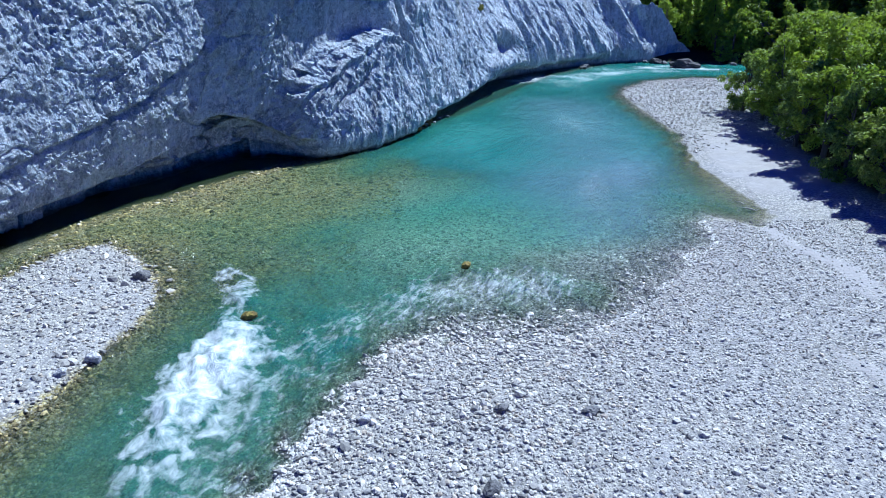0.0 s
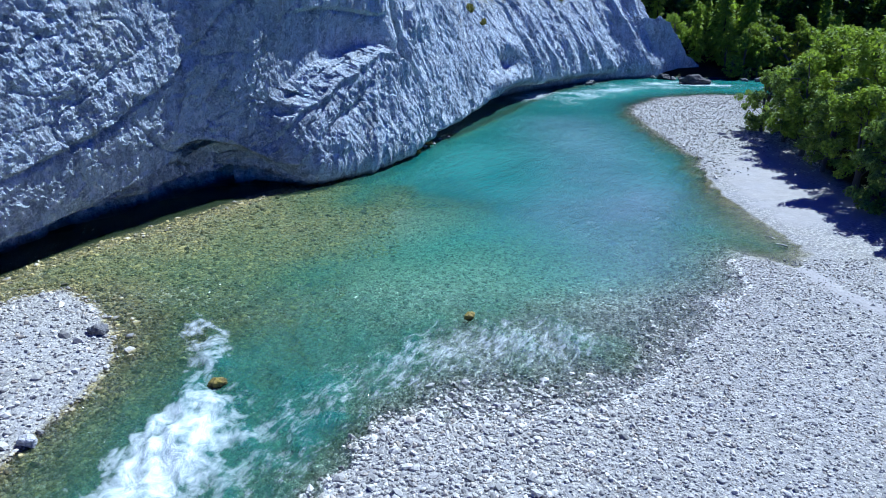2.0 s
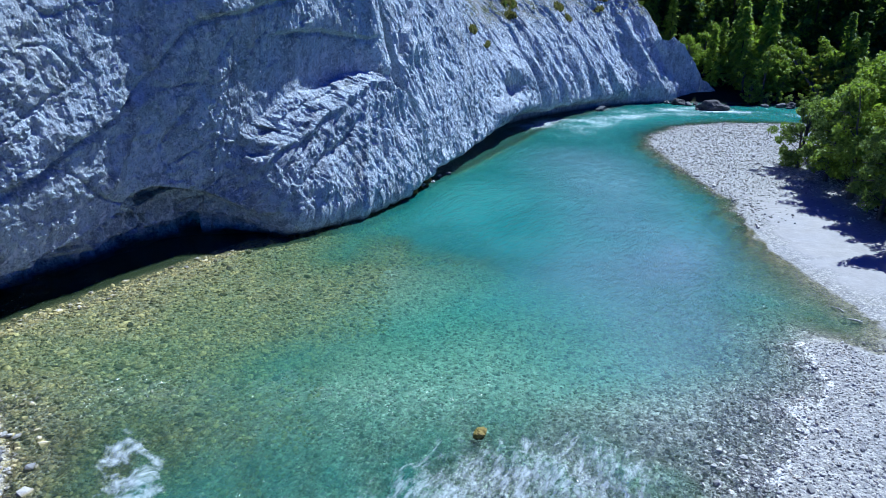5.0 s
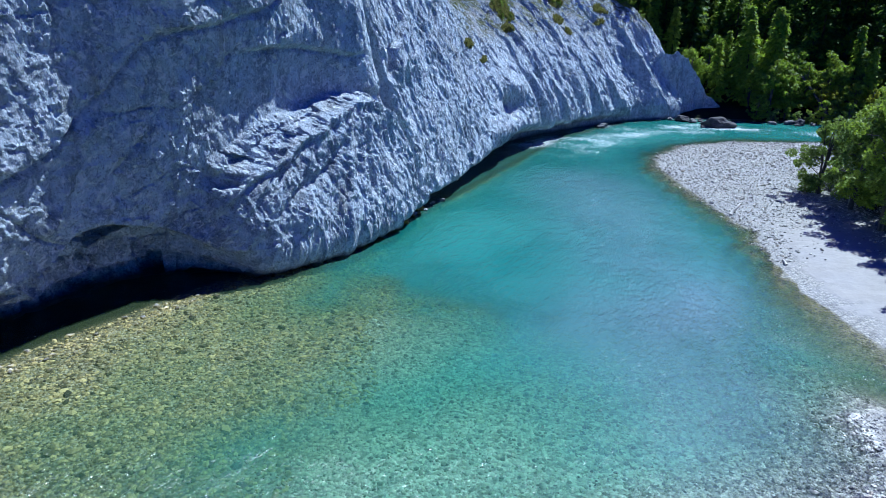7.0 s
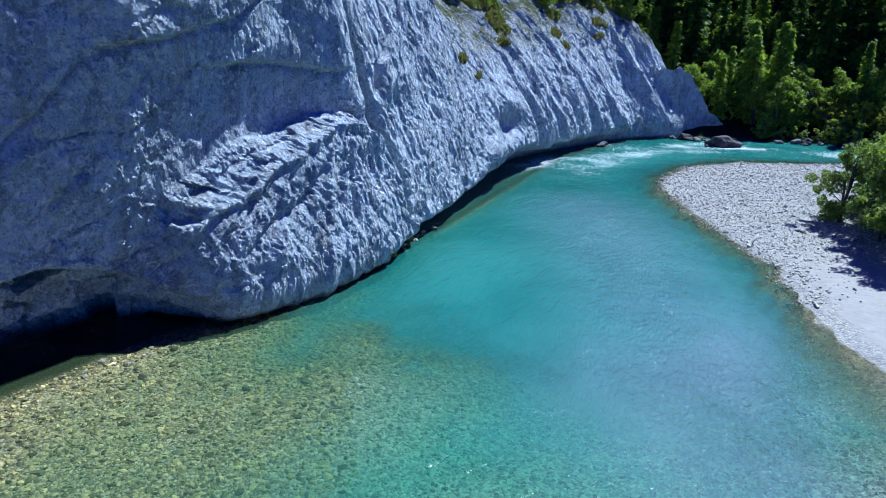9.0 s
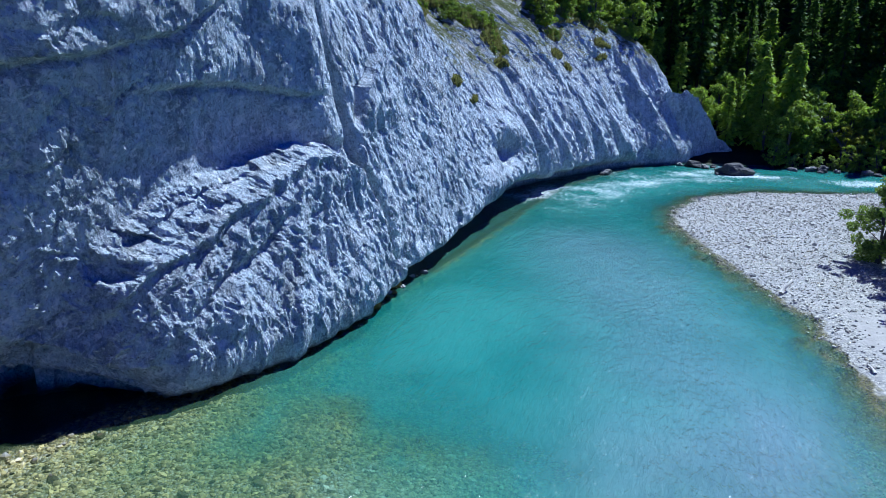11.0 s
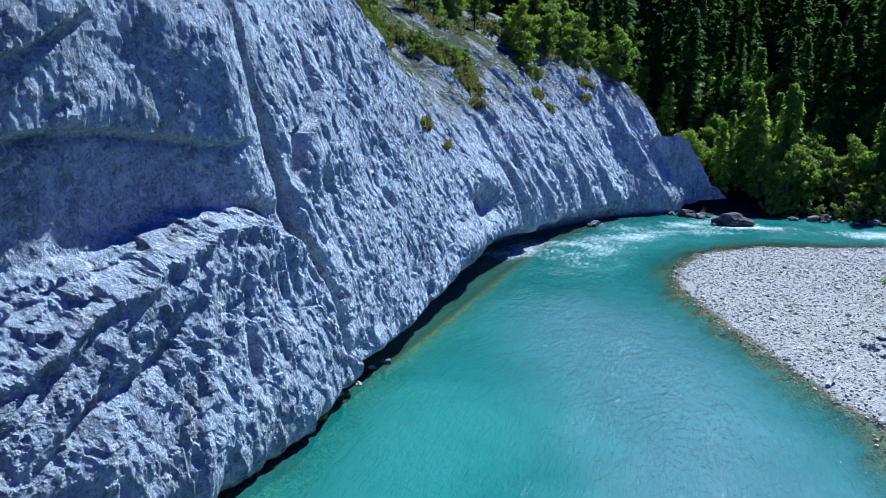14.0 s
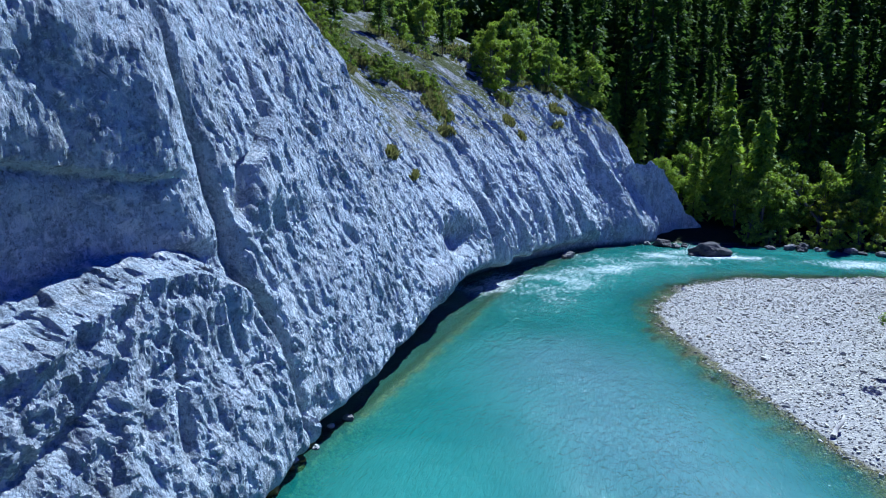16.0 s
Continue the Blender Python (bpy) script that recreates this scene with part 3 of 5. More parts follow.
# profiles: (length along the foot), then (set back, height) from below the water to the plateau
PROFILES = [
    (-60, [(3.6, -2.5), (3.6, 0), (3.3, 0.7), (0.9, 1.4), (0.5, 3.2), (0.4, 6), (0.4, 10), (1.4, 16.5), (3.6, 21), (10, 28), (40, 33), (54, 17)]),
    (0, [(3.8, -2.5), (3.8, 0), (3.5, 0.7), (0.9, 1.4), (0.5, 3.2), (0.4, 6), (0.4, 10), (1.4, 16.5), (3.6, 21), (10, 28), (40, 33), (54, 17)]),
    (13, [(4.0, -2.5), (4.0, 0), (3.7, 0.4), (2.0, 1.0), (1.2, 2.9), (0.7, 5.5), (0.4, 10), (0.6, 16), (3.0, 21), (10, 28), (40, 33), (54, 17)]),
    (22, [(4.2, -2.5), (4.2, 0), (3.9, 0.5), (2.2, 1.0), (1.7, 2.6), (1.3, 5.5), (0.7, 10), (-0.4, 16), (2.3, 21), (10, 28), (40, 33), (54, 17)]),
    (26, [(3.2, -2.5), (3.1, 0), (2.8, 0.6), (0.7, 1.2), (0.9, 2.4), (1.7, 5.5), (1.7, 9.3), (0.4, 16), (2.5, 21), (10, 28), (40, 33), (54, 17)]),
    (31, [(2.6, -2.5), (2.5, 0), (2.2, 0.5), (0.3, 1), (0.6, 2.4), (1.7, 5.5), (2.4, 9.5), (1.6, 16.3), (3.4, 21), (10, 28), (40, 33), (54, 17)]),
    (36, [(1.7, -2.5), (1.6, 0), (1.3, 0.5), (-0.1, 0.9), (0.1, 2.4), (1.1, 5.5), (1.9, 9.5), (1.8, 16.3), (3.6, 21), (8, 27), (40, 33), (54, 17)]),
    (39, [(1.3, -2.5), (1.2, 0), (0.9, 0.5), (-0.4, 1), (-0.1, 2.6), (0.5, 5.8), (1.3, 10), (2.5, 15), (4.2, 20), (8, 25), (38, 32), (52, 16)]),
    (45, [(1.8, -2.5), (1.7, 0), (1.4, 0.7), (-0.6, 1.2), (-0.2, 3), (0.7, 6), (2.0, 10), (3.5, 15), (4.7, 18.5), (7.5, 22.5), (34, 30), (48, 14)]),
    (50, [(2.2, -2.5), (2.1, 0), (1.8, 0.8), (-0.5, 1.3), (-0.1, 3), (0.6, 6), (1.7, 10), (3, 13.8), (4.2, 17.3), (7.2, 21.3), (32, 29), (46, 13)]),
    (57, [(2.8, -2.5), (2.8, 0), (2.6, 1.2), (-0.3, 2.0), (0, 3.2), (0.6, 5), (1.7, 8), (3.1, 11.4), (5.0, 14.8), (9.5, 19.0), (30, 27.5), (44, 11.5)]),
    (66, [(4.0, -2.5), (4.0, 0), (3.8, 1.6), (0.2, 2.7), (0.3, 3.8), (0.8, 5.4), (2.2, 8), (4.2, 11), (7.4, 14), (13, 18), (28, 26), (42, 10)]),
    (75, [(3.0, -2.5), (3.0, 0), (2.8, 1.1), (0.1, 1.9), (0.5, 3.2), (1.2, 5.2), (2.8, 8.4), (4.6, 11.4), (7.2, 14.6), (12, 18), (26, 25), (40, 9)]),
    (92, [(0.6, -2.5), (0.5, 0), (0.3, 0.6), (0.2, 1.2), (0.5, 2.4), (1.4, 4.6), (3, 8.2), (4.8, 11.8), (6.6, 15.2), (9, 17.5), (24, 23), (38, 7)]),
    (99, [(0.4, -2.5), (0.3, 0), (0.2, 0.6), (0.2, 1.2), (0.6, 2.2), (1.4, 3.6), (2.6, 5.6), (3.6, 8.2), (4.8, 10.8), (6.5, 12.8), (9, 12.2), (11.5, 6.8)]),
    (103.2, [(0.4, -2.5), (0.3, 0), (0.2, 0.6), (0.2, 1.2), (0.6, 2.2), (1.4, 3.6), (2.6, 5.4), (3.6, 7.8), (4.8, 10.0), (6.5, 11.4), (9, 10.8), (11.5, 5.8)]),
    (105.4, [(1.5, -2.5), (1.6, -2), (1.7, -1.8), (1.8, -1.6), (2, -1.5), (2.6, -1.4), (3.2, -1.3), (4, -1.2), (5, -1.1), (6.5, -1), (9, -1.5), (11.5, -2)]),
    (126, [(1.5, -2.5), (1.6, -2.4), (1.7, -2.3), (1.8, -2.2), (2, -2.1), (2.6, -2), (3.2, -2), (4, -2), (5, -2), (6.5, -2.2), (9, -2.5), (11.5, -5.4)]),
]


def smoothed(values, amount, times):
    for _ in range(times):
        inner = values[1:-1] + amount * (values[:-2] + values[2:] - 2 * values[1:-1])
        values = np.concatenate([values[:1], inner, values[-1:]])
    return values


def build_cliff():
    us = spaced((RUN[0], -6, 1.6), (-6, 0, 0.3), (0, 20, 0.12), (20, 62, 0.085), (62, 104, 0.13), (104, RUN[-1], 0.5))
    px, py = np.interp(us, RUN, LINE[:, 0]), np.interp(us, RUN, LINE[:, 1])
    fine_u = np.arange(RUN[0], RUN[-1], 0.25)
    fx, fy = np.interp(fine_u, RUN, LINE[:, 0]), np.interp(fine_u, RUN, LINE[:, 1])
    fx, fy = smoothed(fx, 0.45, 60), smoothed(fy, 0.45, 60)
    px, py = np.interp(us, fine_u, fx), np.interp(us, fine_u, fy)
    tx, ty = np.gradient(smoothed(fx, 0.45, 120), fine_u), np.gradient(smoothed(fy, 0.45, 120), fine_u)
    ln = np.hypot(tx, ty)
    tx, ty = np.interp(us, fine_u, tx / ln), np.interp(us, fine_u, ty / ln)
    ln = np.hypot(tx, ty)
    nx, ny = ty / ln, -tx / ln
    # rows: where along the profile's twelve marks
    rows = np.concatenate([np.linspace(0, 1, 4)[:-1], np.linspace(1, 4, 36)[:-1], np.linspace(4, 7, 132)[:-1], np.linspace(7, 9, 70)[:-1], np.linspace(9, 10, 26)[:-1], np.linspace(10, 11, 9)])
    stations = np.array([p[0] for p in PROFILES], float)
    marks = np.array([p[1] for p in PROFILES], float)
    S, Z = np.zeros((len(us), len(rows))), np.zeros((len(us), len(rows)))
    at_u = np.stack([[np.interp(us, stations, marks[:, k, c]) for k in range(12)] for c in (0, 1)])
    for i in range(len(us)):
        S[i] = np.interp(rows, np.arange(12), at_u[0][:, i])
        Z[i] = np.interp(rows, np.arange(12), at_u[1][:, i])
    for _ in range(7):
        S[:, 1:-1] += 0.4 * (S[:, :-2] + S[:, 2:] - 2 * S[:, 1:-1])
        Z[:, 2:-1] += 0.4 * (Z[:, 1:-2] + Z[:, 3:] - 2 * Z[:, 2:-1])
    U = np.broadcast_to(us[:, None], S.shape)
    lift = np.zeros_like(S)          # how far the rock stands out of its profile
    wob = 0.45 * fractal(U * 0.5, Z * 0.5, 3, 3)
    # the fluted buttress: a sunlit blocky ledge slopes down from top to brow, and below it the face fans out in flutes
    top = np.interp(us, [22, 23.6, 25, 26.4, 27.5, 28.5, 29.8, 30.8, 32.7, 35.1, 36.5, 37.8, 39.4, 40.4, 42], [5.0, 6.8, 7.4, 8.0, 8.6, 8.8, 8.5, 8.7, 9.3, 9.3, 9.0, 8.4, 6.5, 2.7, 0.8])[:, None] + 0.4 * wob
    brow = np.interp(us, [22, 23.6, 25.4, 27.8, 28.7, 29.9, 31.7, 34, 36, 38, 42], [3.2, 4.6, 6.0, 6.5, 7.2, 7.5, 8.1, 8.8, 8.6, 7.8, 0.2])[:, None] + 0.3 * wob
    left_edge = step(21.8, 24.4, U + 0.3 * Z * step(5, 0, Z) + wob) * step(43, 41.3, U + wob * 0.5)
    fall = np.clip((top - Z) / np.maximum(top - brow, 0.35), 0, 1)
    below = fall * left_edge
    band = left_edge * step(0.0, 0.12, fall) * step(1.0, 0.9, fall)
    face = left_edge * step(0.9, 1.0, fall)
    lift += below * np.interp(U, [23, 25, 26, 31, 33, 36, 38, 39, 41.5], [1.1, 1.7, 1.85, 2.0, 1.75, 1.2, 0.65, 0.4, 0.12])
    lift += left_edge * step(38, 34, U) * (0.06 * np.exp(-((Z - brow) / 0.22) ** 2) - 0.14 * np.exp(-((Z - brow + 0.55) / 0.3) ** 2))
    lift -= 0.20 * left_edge * step(34, 32, U) * np.exp(-((fall - 0.45 + 0.08 * wob) / 0.07) ** 2)
    fan = (U - 35.5) / np.maximum(15.5 - Z, 3.0)
    lift += face * (0.15 * ridged(fan * 8.0 + 0.25 * wob, Z * 0.16, 0.5, 2) + 0.09 * ridged(fan * 21 + 0.5 * wob, Z * 0.45, 4.5, 3) + 0.10 * facets(fan * 11 + 0.5 * wob, Z / 1.3 + 0.4 * U, 61))
    lift -= 0.40 * face * np.exp(-((U - 34.2 - 0.12 * (Z - 5)) / 0.26) ** 2) * step(2.8, 4.0, Z) * step(7.6, 6.2, Z)
    gully = np.interp(us, [26, 27.8, 29.4, 31, 32.4], [3.0, 4.2, 4.8, 5.4, 6.8])[:, None] + 0.2 * wob
    lift -= 0.30 * face * np.exp(-((Z - gully) / 0.28) ** 2) * step(26, 27, U) * step(32.6, 31.8, U)
    lift += 0.30 * face * np.exp(-(((U - 31.6) / 1.1) ** 2 + ((Z - 2.2) / 0.9) ** 2)) + 0.35 * face * np.exp(-(((U - 28.2) / 1.3) ** 2 + ((Z - 3.0) / 0.9) ** 2))
    # upright groove with a bright flank that falls towards it, and the curved crack beyond
    groove = np.interp(Z, [0, 1, 2.7, 5.2, 6.5, 7.7, 9, 10.8, 12.4, 15, 20], [41, 40.7, 40.4, 39.7, 39.3, 38.6, 38.2, 37.9, 37.6, 36.6, 36.0]) + 0.15 * wob
    off = U - groove
    lift -= 0.70 * np.exp(-(off / 0.30) ** 2) * step(0.8, 2, Z) * step(22, 16, Z)
    lift += 0.30 * step(0.0, 0.5, off) * step(2.5, 0.8, off) * step(1.0, 3, Z) * step(10, 7, Z)
    lift += 0.55 * step(-5.0, -1.4, off + 0.5 * wob) * step(0.1, -1.3, off) * step(8.8, 9.6, Z) * step(17.0, 14.5, Z)
    crack = np.interp(Z, [9, 11.8, 12.3, 13.5, 16], [38.5, 39.6, 40.8, 41.9, 42.2]) + 0.1 * wob
    lift -= 0.40 * np.exp(-((U - crack) / 0.28) ** 2) * step(9.5, 10.5, Z) * step(17, 15, Z)
    lift += 0.45 * step(0, 0.6, U - crack) * step(9, 11, Z) * step(16, 13, Z) * step(46, 42, U)
    # level crack high on the smooth wall
    seam = np.interp(us, [24, 28.3, 30.8, 32.4, 35, 37], [12.2, 12.5, 12.4, 12.1, 11.7, 11.9])[:, None] + 0.12 * wob
    along = step(24, 28, U) * step(36.5, 35.5, U)
    lift += along * (0.20 * step(-0.12, 0.1, Z - seam) * step(3.2, 0.5, Z - seam) - 0.16 * np.exp(-((Z - seam + 0.2) / 0.14) ** 2))
    # long rising crack: the slab above stands proud of it; a pale rib climbs from the hollow to it
    rising = np.interp(us, [-20, 1.3, 3.7, 6.3, 9.1, 11.3, 12.9, 14.3, 15.6, 16.7, 18.1, 19.2, 20.1, 21.6, 26.2, 27.7, 29.8, 31], [0.5, 4.4, 5, 5.6, 6.3, 6.8, 7.7, 8.1, 8.8, 10, 11, 12.2, 13.2, 13.5, 14.2, 14.6, 15.7, 16.5])[:, None] + 0.22 * wob
    reach = step(-8, -2, U) * step(30.5, 28.5, U) * (0.65 + 0.35 * step(-0.3, 0.3, smooth_noise(U * 0.45, 0 * U, 3.3)))
    lift += reach * (0.26 * step(-0.10, 0.10, Z - rising) * step(3.5, 0.3, Z - rising) - 0.26 * np.exp(-((Z - rising + 0.2) / 0.16) ** 2))
    rib = 15.0 + 0.50 * (Z - 5) + 0.3 * wob
    lift += 0.26 * np.exp(-((U - rib) / 0.35) ** 2) * step(4.6, 5.4, Z) * step(10.5, 8.5, Z)
    second = np.interp(Z, [5, 7, 9, 11, 14], [19.0, 18.2, 20.4, 21.6, 24.5]) + 0.3 * wob
    lift -= 0.16 * np.exp(-((U - second) / 0.22) ** 2) * step(5, 6, Z) * step(14, 12, Z)
    # arch over the hollow foot, with lumpy blocks inside
    arch = np.interp(us, [-40, 0, 5, 8.4, 11.8, 13.5, 15, 16.2, 17.5, 18.9, 20.9, 23.2, 25], [1.5, 1.5, 1.8, 1.9, 2.4, 2.7, 3.2, 4.5, 4.6, 4.2, 3.5, 1.9, 1.6])[:, None] + 0.25 * wob
    hollow = step(0.12, -0.12, Z - arch) * step(-44, -38, U) * step(25.5, 23.0, U)
    lift += 0.06 * np.exp(-((Z - arch - 0.25) / 0.22) ** 2) * step(8, 11, U) * step(24, 22, U)
    lift -= 1.35 * hollow
    lift += hollow * (0.45 * fractal(U * 0.42, Z * 0.6, 8, 2) + 0.45 * facets(U / 1.9 + 0.5 * wob, Z / 1.0 - 0.2 * U, 19) + 0.16 * facets(U / 0.6, Z / 0.45, 29) - 0.60 * np.exp(-(smooth_noise(U * 0.5 - 0.2 * Z, Z * 0.8 + 0.15 * U, 4.4) / 0.07) ** 2))
    # roof ledge of the hollow in the far bend and the hanging block before it
    lift += 0.9 * np.exp(-(((U - 59.0) / 2.4) ** 2 + ((Z - 3.4) / 1.2) ** 2)) + 0.55 * np.exp(-(((U - 65.5) / 2.8) ** 2 + ((Z - 6.4) / 1.3) ** 2)) + 0.45 * np.exp(-(((U - 77) / 2.4) ** 2 + ((Z - 4.0) / 2.2) ** 2))
    lift -= 1.7 * np.exp(-(((U - 64.2) / 1.9) ** 2 + ((Z - 5.0) / 1.2) ** 2)) + 0.9 * np.exp(-(((U - 70.5 + 0.3 * (Z - 4)) / 0.8) ** 2)) * step(1, 3, Z) * step(12, 7, Z)
    # general roughness: broad swells, slanting ribs and broken chips
    A, B = U + 0.34 * Z + 0.5 * wob, Z - 0.22 * U + 0.5 * wob
    slant = U + 0.55 * Z + 0.6 * wob
    right = step(37.2, 39, U + 0.5 * wob)
    smooth_wall = step(26.5, 29, U) * step(0.3, -0.3, off + 1.6) * step(0.3, 0.9, Z - top) * step(17.6, 16.4, Z + wob)
    patch = fractal(U * 0.16, Z * 0.22, 21, 3)
    crumbly = np.clip(step(-0.15, 0.25, patch + 0.5 * step(7, 11, Z) * step(15, 7, U) - 0.2) * step(6, 8, Z) * step(16, 8, U) + 1.2 * np.exp(-((U - 28.6 - 0.2 * (Z - 12)) / 0.55) ** 2 - ((Z - 12.3) / 1.2) ** 2), 0, 1)
    rough = np.clip(0.30 + 0.70 * below + 0.70 * right + 0.6 * crumbly + 0.6 * step(15.4, 17, Z + wob), 0, 1) * (1 - 0.60 * smooth_wall)
    above = step(0.6, 2.0, Z)
    lift += 0.22 * fractal(U * 0.13, Z * 0.15, 1.7, 2) * above * (1 - 0.6 * step(8, 14, U) * step(30, 24, U))
    lift += above * right * (0.12 * ridged(A * 0.42, B * 0.12, 5.5, 2) + 0.07 * ridged(A * 1.1, B * 0.4, 7.5, 2))
    far_ribs = step(60, 72, U) * step(103, 98, U)
    lift += far_ribs * above * (0.50 * ridged(slant * 0.22, B * 0.04, 9.5, 2) + 0.60 * fractal(slant * 0.15, B * 0.04, 4.4, 2))
    chips = 1 - 0.45 * np.maximum(right, face)
    lift += above * rough * chips * (0.11 * facets(A / 1.5, B / 2.0, 3) + 0.10 * facets(A / 0.62, B / 0.9, 11))
    lift += above * right * (0.16 * ridged(slant * 0.33, B * 0.04, 15.5, 2) - 0.55 * np.maximum(smooth_noise(slant * 1.3, B * 0.8, 18.5) - 0.42, 0) - 0.35 * np.maximum(smooth_noise(slant * 2.9, B * 1.7, 25.5) - 0.4, 0))
    lift += above * (0.22 + 0.78 * rough) * (0.085 * chips * facets((A + 0.2 * B) / 0.3 + wob, B / 0.5, 23) + 0.05 * ridged(A * 2.6, B * 1.5, 2.2, 2) - 0.05)
    lift += above * (0.12 + 0.12 * step(22, 26, U)) * crumbly * facets(U / 0.55 + wob, Z / 0.45, 31) + band * (0.34 * facets(U / 1.2 + wob, Z / 0.8 + 0.3 * U, 37) + 0.15 * facets(U / 0.5 + wob, Z / 0.4, 39) + 0.08 * facets(U / 0.24, Z / 0.2, 43))
    # the smooth wall is finely fluted from rain, the wall before it broken into slanting plates
    lift += smooth_wall * above * (0.02 * ridged(U * 1.5 + 0.4 * wob, Z * 0.3, 12.5, 3) + 0.06 * facets(U / 0.9 + wob, Z / 0.8 + 0.4 * wob, 67) + 0.035 * fractal(U * 2.2, Z * 1.8, 14.4, 3))
    plain = step(29, 24, U) * step(0.2, 0.6, Z - top * left_edge) * above * (1 - hollow)
    lift -= plain * (0.15 * np.exp(-(smooth_noise(U * 0.20 + 0.15 * Z, Z * 0.30 - 0.12 * U + 0.2 * wob, 7.7) / 0.025) ** 2) + 0.10 * np.exp(-(smooth_noise(U * 0.42 - 0.1 * Z, Z * 0.36 + 0.3 * wob, 3.9) / 0.03) ** 2))
    plates = (A - 0.6 * B) / 1.9, (B + 0.35 * A) / 1.2
    lift += plain * (0.055 * facets(*plates, 53) + 0.07 * ridged((U + 0.6 * Z) * 0.30, (Z - 0.5 * U) * 0.6, 6.6, 3) + 0.03 * facets(plates[0] * 2.6, plates[1] * 2.6, 57))
    end = step(126, 118, U)
    lift *= end * step(-0.8, 0.3, Z)
    X = px[:, None] - nx[:, None] * S
    Y = py[:, None] - ny[:, None] * S
    base = np.stack([X, Y, Z], -1)
    du, dv = np.gradient(base, axis=0), np.gradient(base, axis=1)
    normal = np.cross(du, dv)
    normal /= np.linalg.norm(normal, axis=-1, keepdims=True) + 1e-9
    outward = np.stack([np.broadcast_to(nx[:, None], Z.shape), np.broadcast_to(ny[:, None], Z.shape), np.zeros_like(Z)], -1)
    flip = np.sign(np.sum(normal * outward, -1) + 0.3 * normal[..., 2])[..., None]
    way = 0.6 * outward + 0.4 * normal * np.where(flip == 0, 1, flip)
    way /= np.linalg.norm(way, axis=-1, keepdims=True) + 1e-9
    shake = np.random.RandomState(6).uniform(-0.22, 0.22, (2,) + U.shape)
    shake[:, [0, -1]] = 0
    shake[:, :, [0, -1]] = 0
    pts = base + way * lift[..., None]
    pts = pts + shake[0][..., None] * np.gradient(pts, axis=0) + shake[1][..., None] * np.gradient(pts, axis=1)
    return us, rows, pts


cliff_u, cliff_rows, CLIFF_POINTS = build_cliff()
cliff_mesh = mesh_from("cliff", CLIFF_POINTS.reshape(-1, 3), broken_faces(len(cliff_u), len(cliff_rows), 9), LIMESTONE, smooth=False)
tagged(new("cliff", cliff_mesh), "tall pale limestone cliff with fluted buttress, cracks and undercut foot", "cliff", kind="structure")


def end_wall():
    """The shaded rock wall set back beyond the cliff's far corner."""
    w, r = np.linspace(-4, 11, 130), np.concatenate([np.linspace(0, 1, 70), np.linspace(1, 2, 10)[1:]])
    W, R = np.meshgrid(w, r, indexing="ij")
    top = np.interp(w, [-4, 0, 2.2, 3, 4.5, 6, 8.5, 11], [8.6, 8.8, 8.0, 6.9, 5.4, 2.8, 1.2, 0.4])[:, None] + 0.4 * fractal(w[:, None] * 1.3, 0 * w[:, None], 2, 3)
    Z = np.where(R < 1, -1 + (top + 1) * R, top - 1.5 * (R - 1) * top / 4)
    back = np.where(R < 1, 0.04 * Z, 0.04 * top + 4 * (R - 1))
    lift = (0.35 * fractal(W * 0.4, Z * 0.15, 3, 3) + 0.12 * facets(W / 0.9, Z / 2.2, 5) + 0.09 * facets(W / 0.4, Z / 0.8, 8)) * step(2.0, 1.0, R)
    dx, dy = 0.955, 0.297
    X = 32.7 + dx * W + dy * (lift - back)
    Y = 120.3 + dy * W - dx * (lift - back)
    mesh = mesh_from("rock_wall", np.stack([X, Y, Z], -1).reshape(-1, 3), broken_faces(len(w), len(r), 4), LIMESTONE, smooth=False)
    return tagged(new("rock_wall", mesh), "shaded bluish limestone wall beside the far forest", "rock wall", kind="structure")


end_wall()


def on_cliff(u, row):
    i, j = int(np.searchsorted(cliff_u, u)), int(np.searchsorted(cliff_rows, row))
    return CLIFF_POINTS[min(i, len(cliff_u) - 1), min(j, len(cliff_rows) - 1)]


def floor_at(x, y):
    return float(ground_height(np.array([float(x)]), np.array([float(y)]))[0][0])


# ---- stones ----
ICO = bmesh.new()
bmesh.ops.create_icosphere(ICO, subdivisions=1, radius=1.0)
ICO_V = np.array([v.co[:] for v in ICO.verts])
ICO_F = np.array([[v.index for v in f.verts] for f in ICO.faces])
ICO.free()


OCT_V = np.array([(1, 0, 0), (-1, 0, 0), (0, 1, 0), (0, -1, 0), (0, 0, 1), (0, 0, -1)], float) * 1.15
OCT_F = np.array([(0, 2, 4), (2, 1, 4), (1, 3, 4), (3, 0, 4), (2, 0, 5), (1, 2, 5), (3, 1, 5), (0, 3, 5)])


def turns(n, rng):
    """Random rotation matrices, mostly about the upright axis."""
    a, b, c = rng.uniform(0, 2 * np.pi, n), rng.normal(0, 0.35, n), rng.normal(0, 0.35, n)
    ca, sa, cb, sb, cc, sc = np.cos(a), np.sin(a), np.cos(b), np.sin(b), np.cos(c), np.sin(c)
    o, i = np.zeros(n), np.ones(n)
    rz = np.stack([ca, -sa, o, sa, ca, o, o, o, i], -1).reshape(n, 3, 3)
    rx = np.stack([i, o, o, o, cb, -sb, o, sb, cb], -1).reshape(n, 3, 3)
    ry = np.stack([cc, o, sc, o, i, o, -sc, o, cc], -1).reshape(n, 3, 3)
    return rz @ rx @ ry


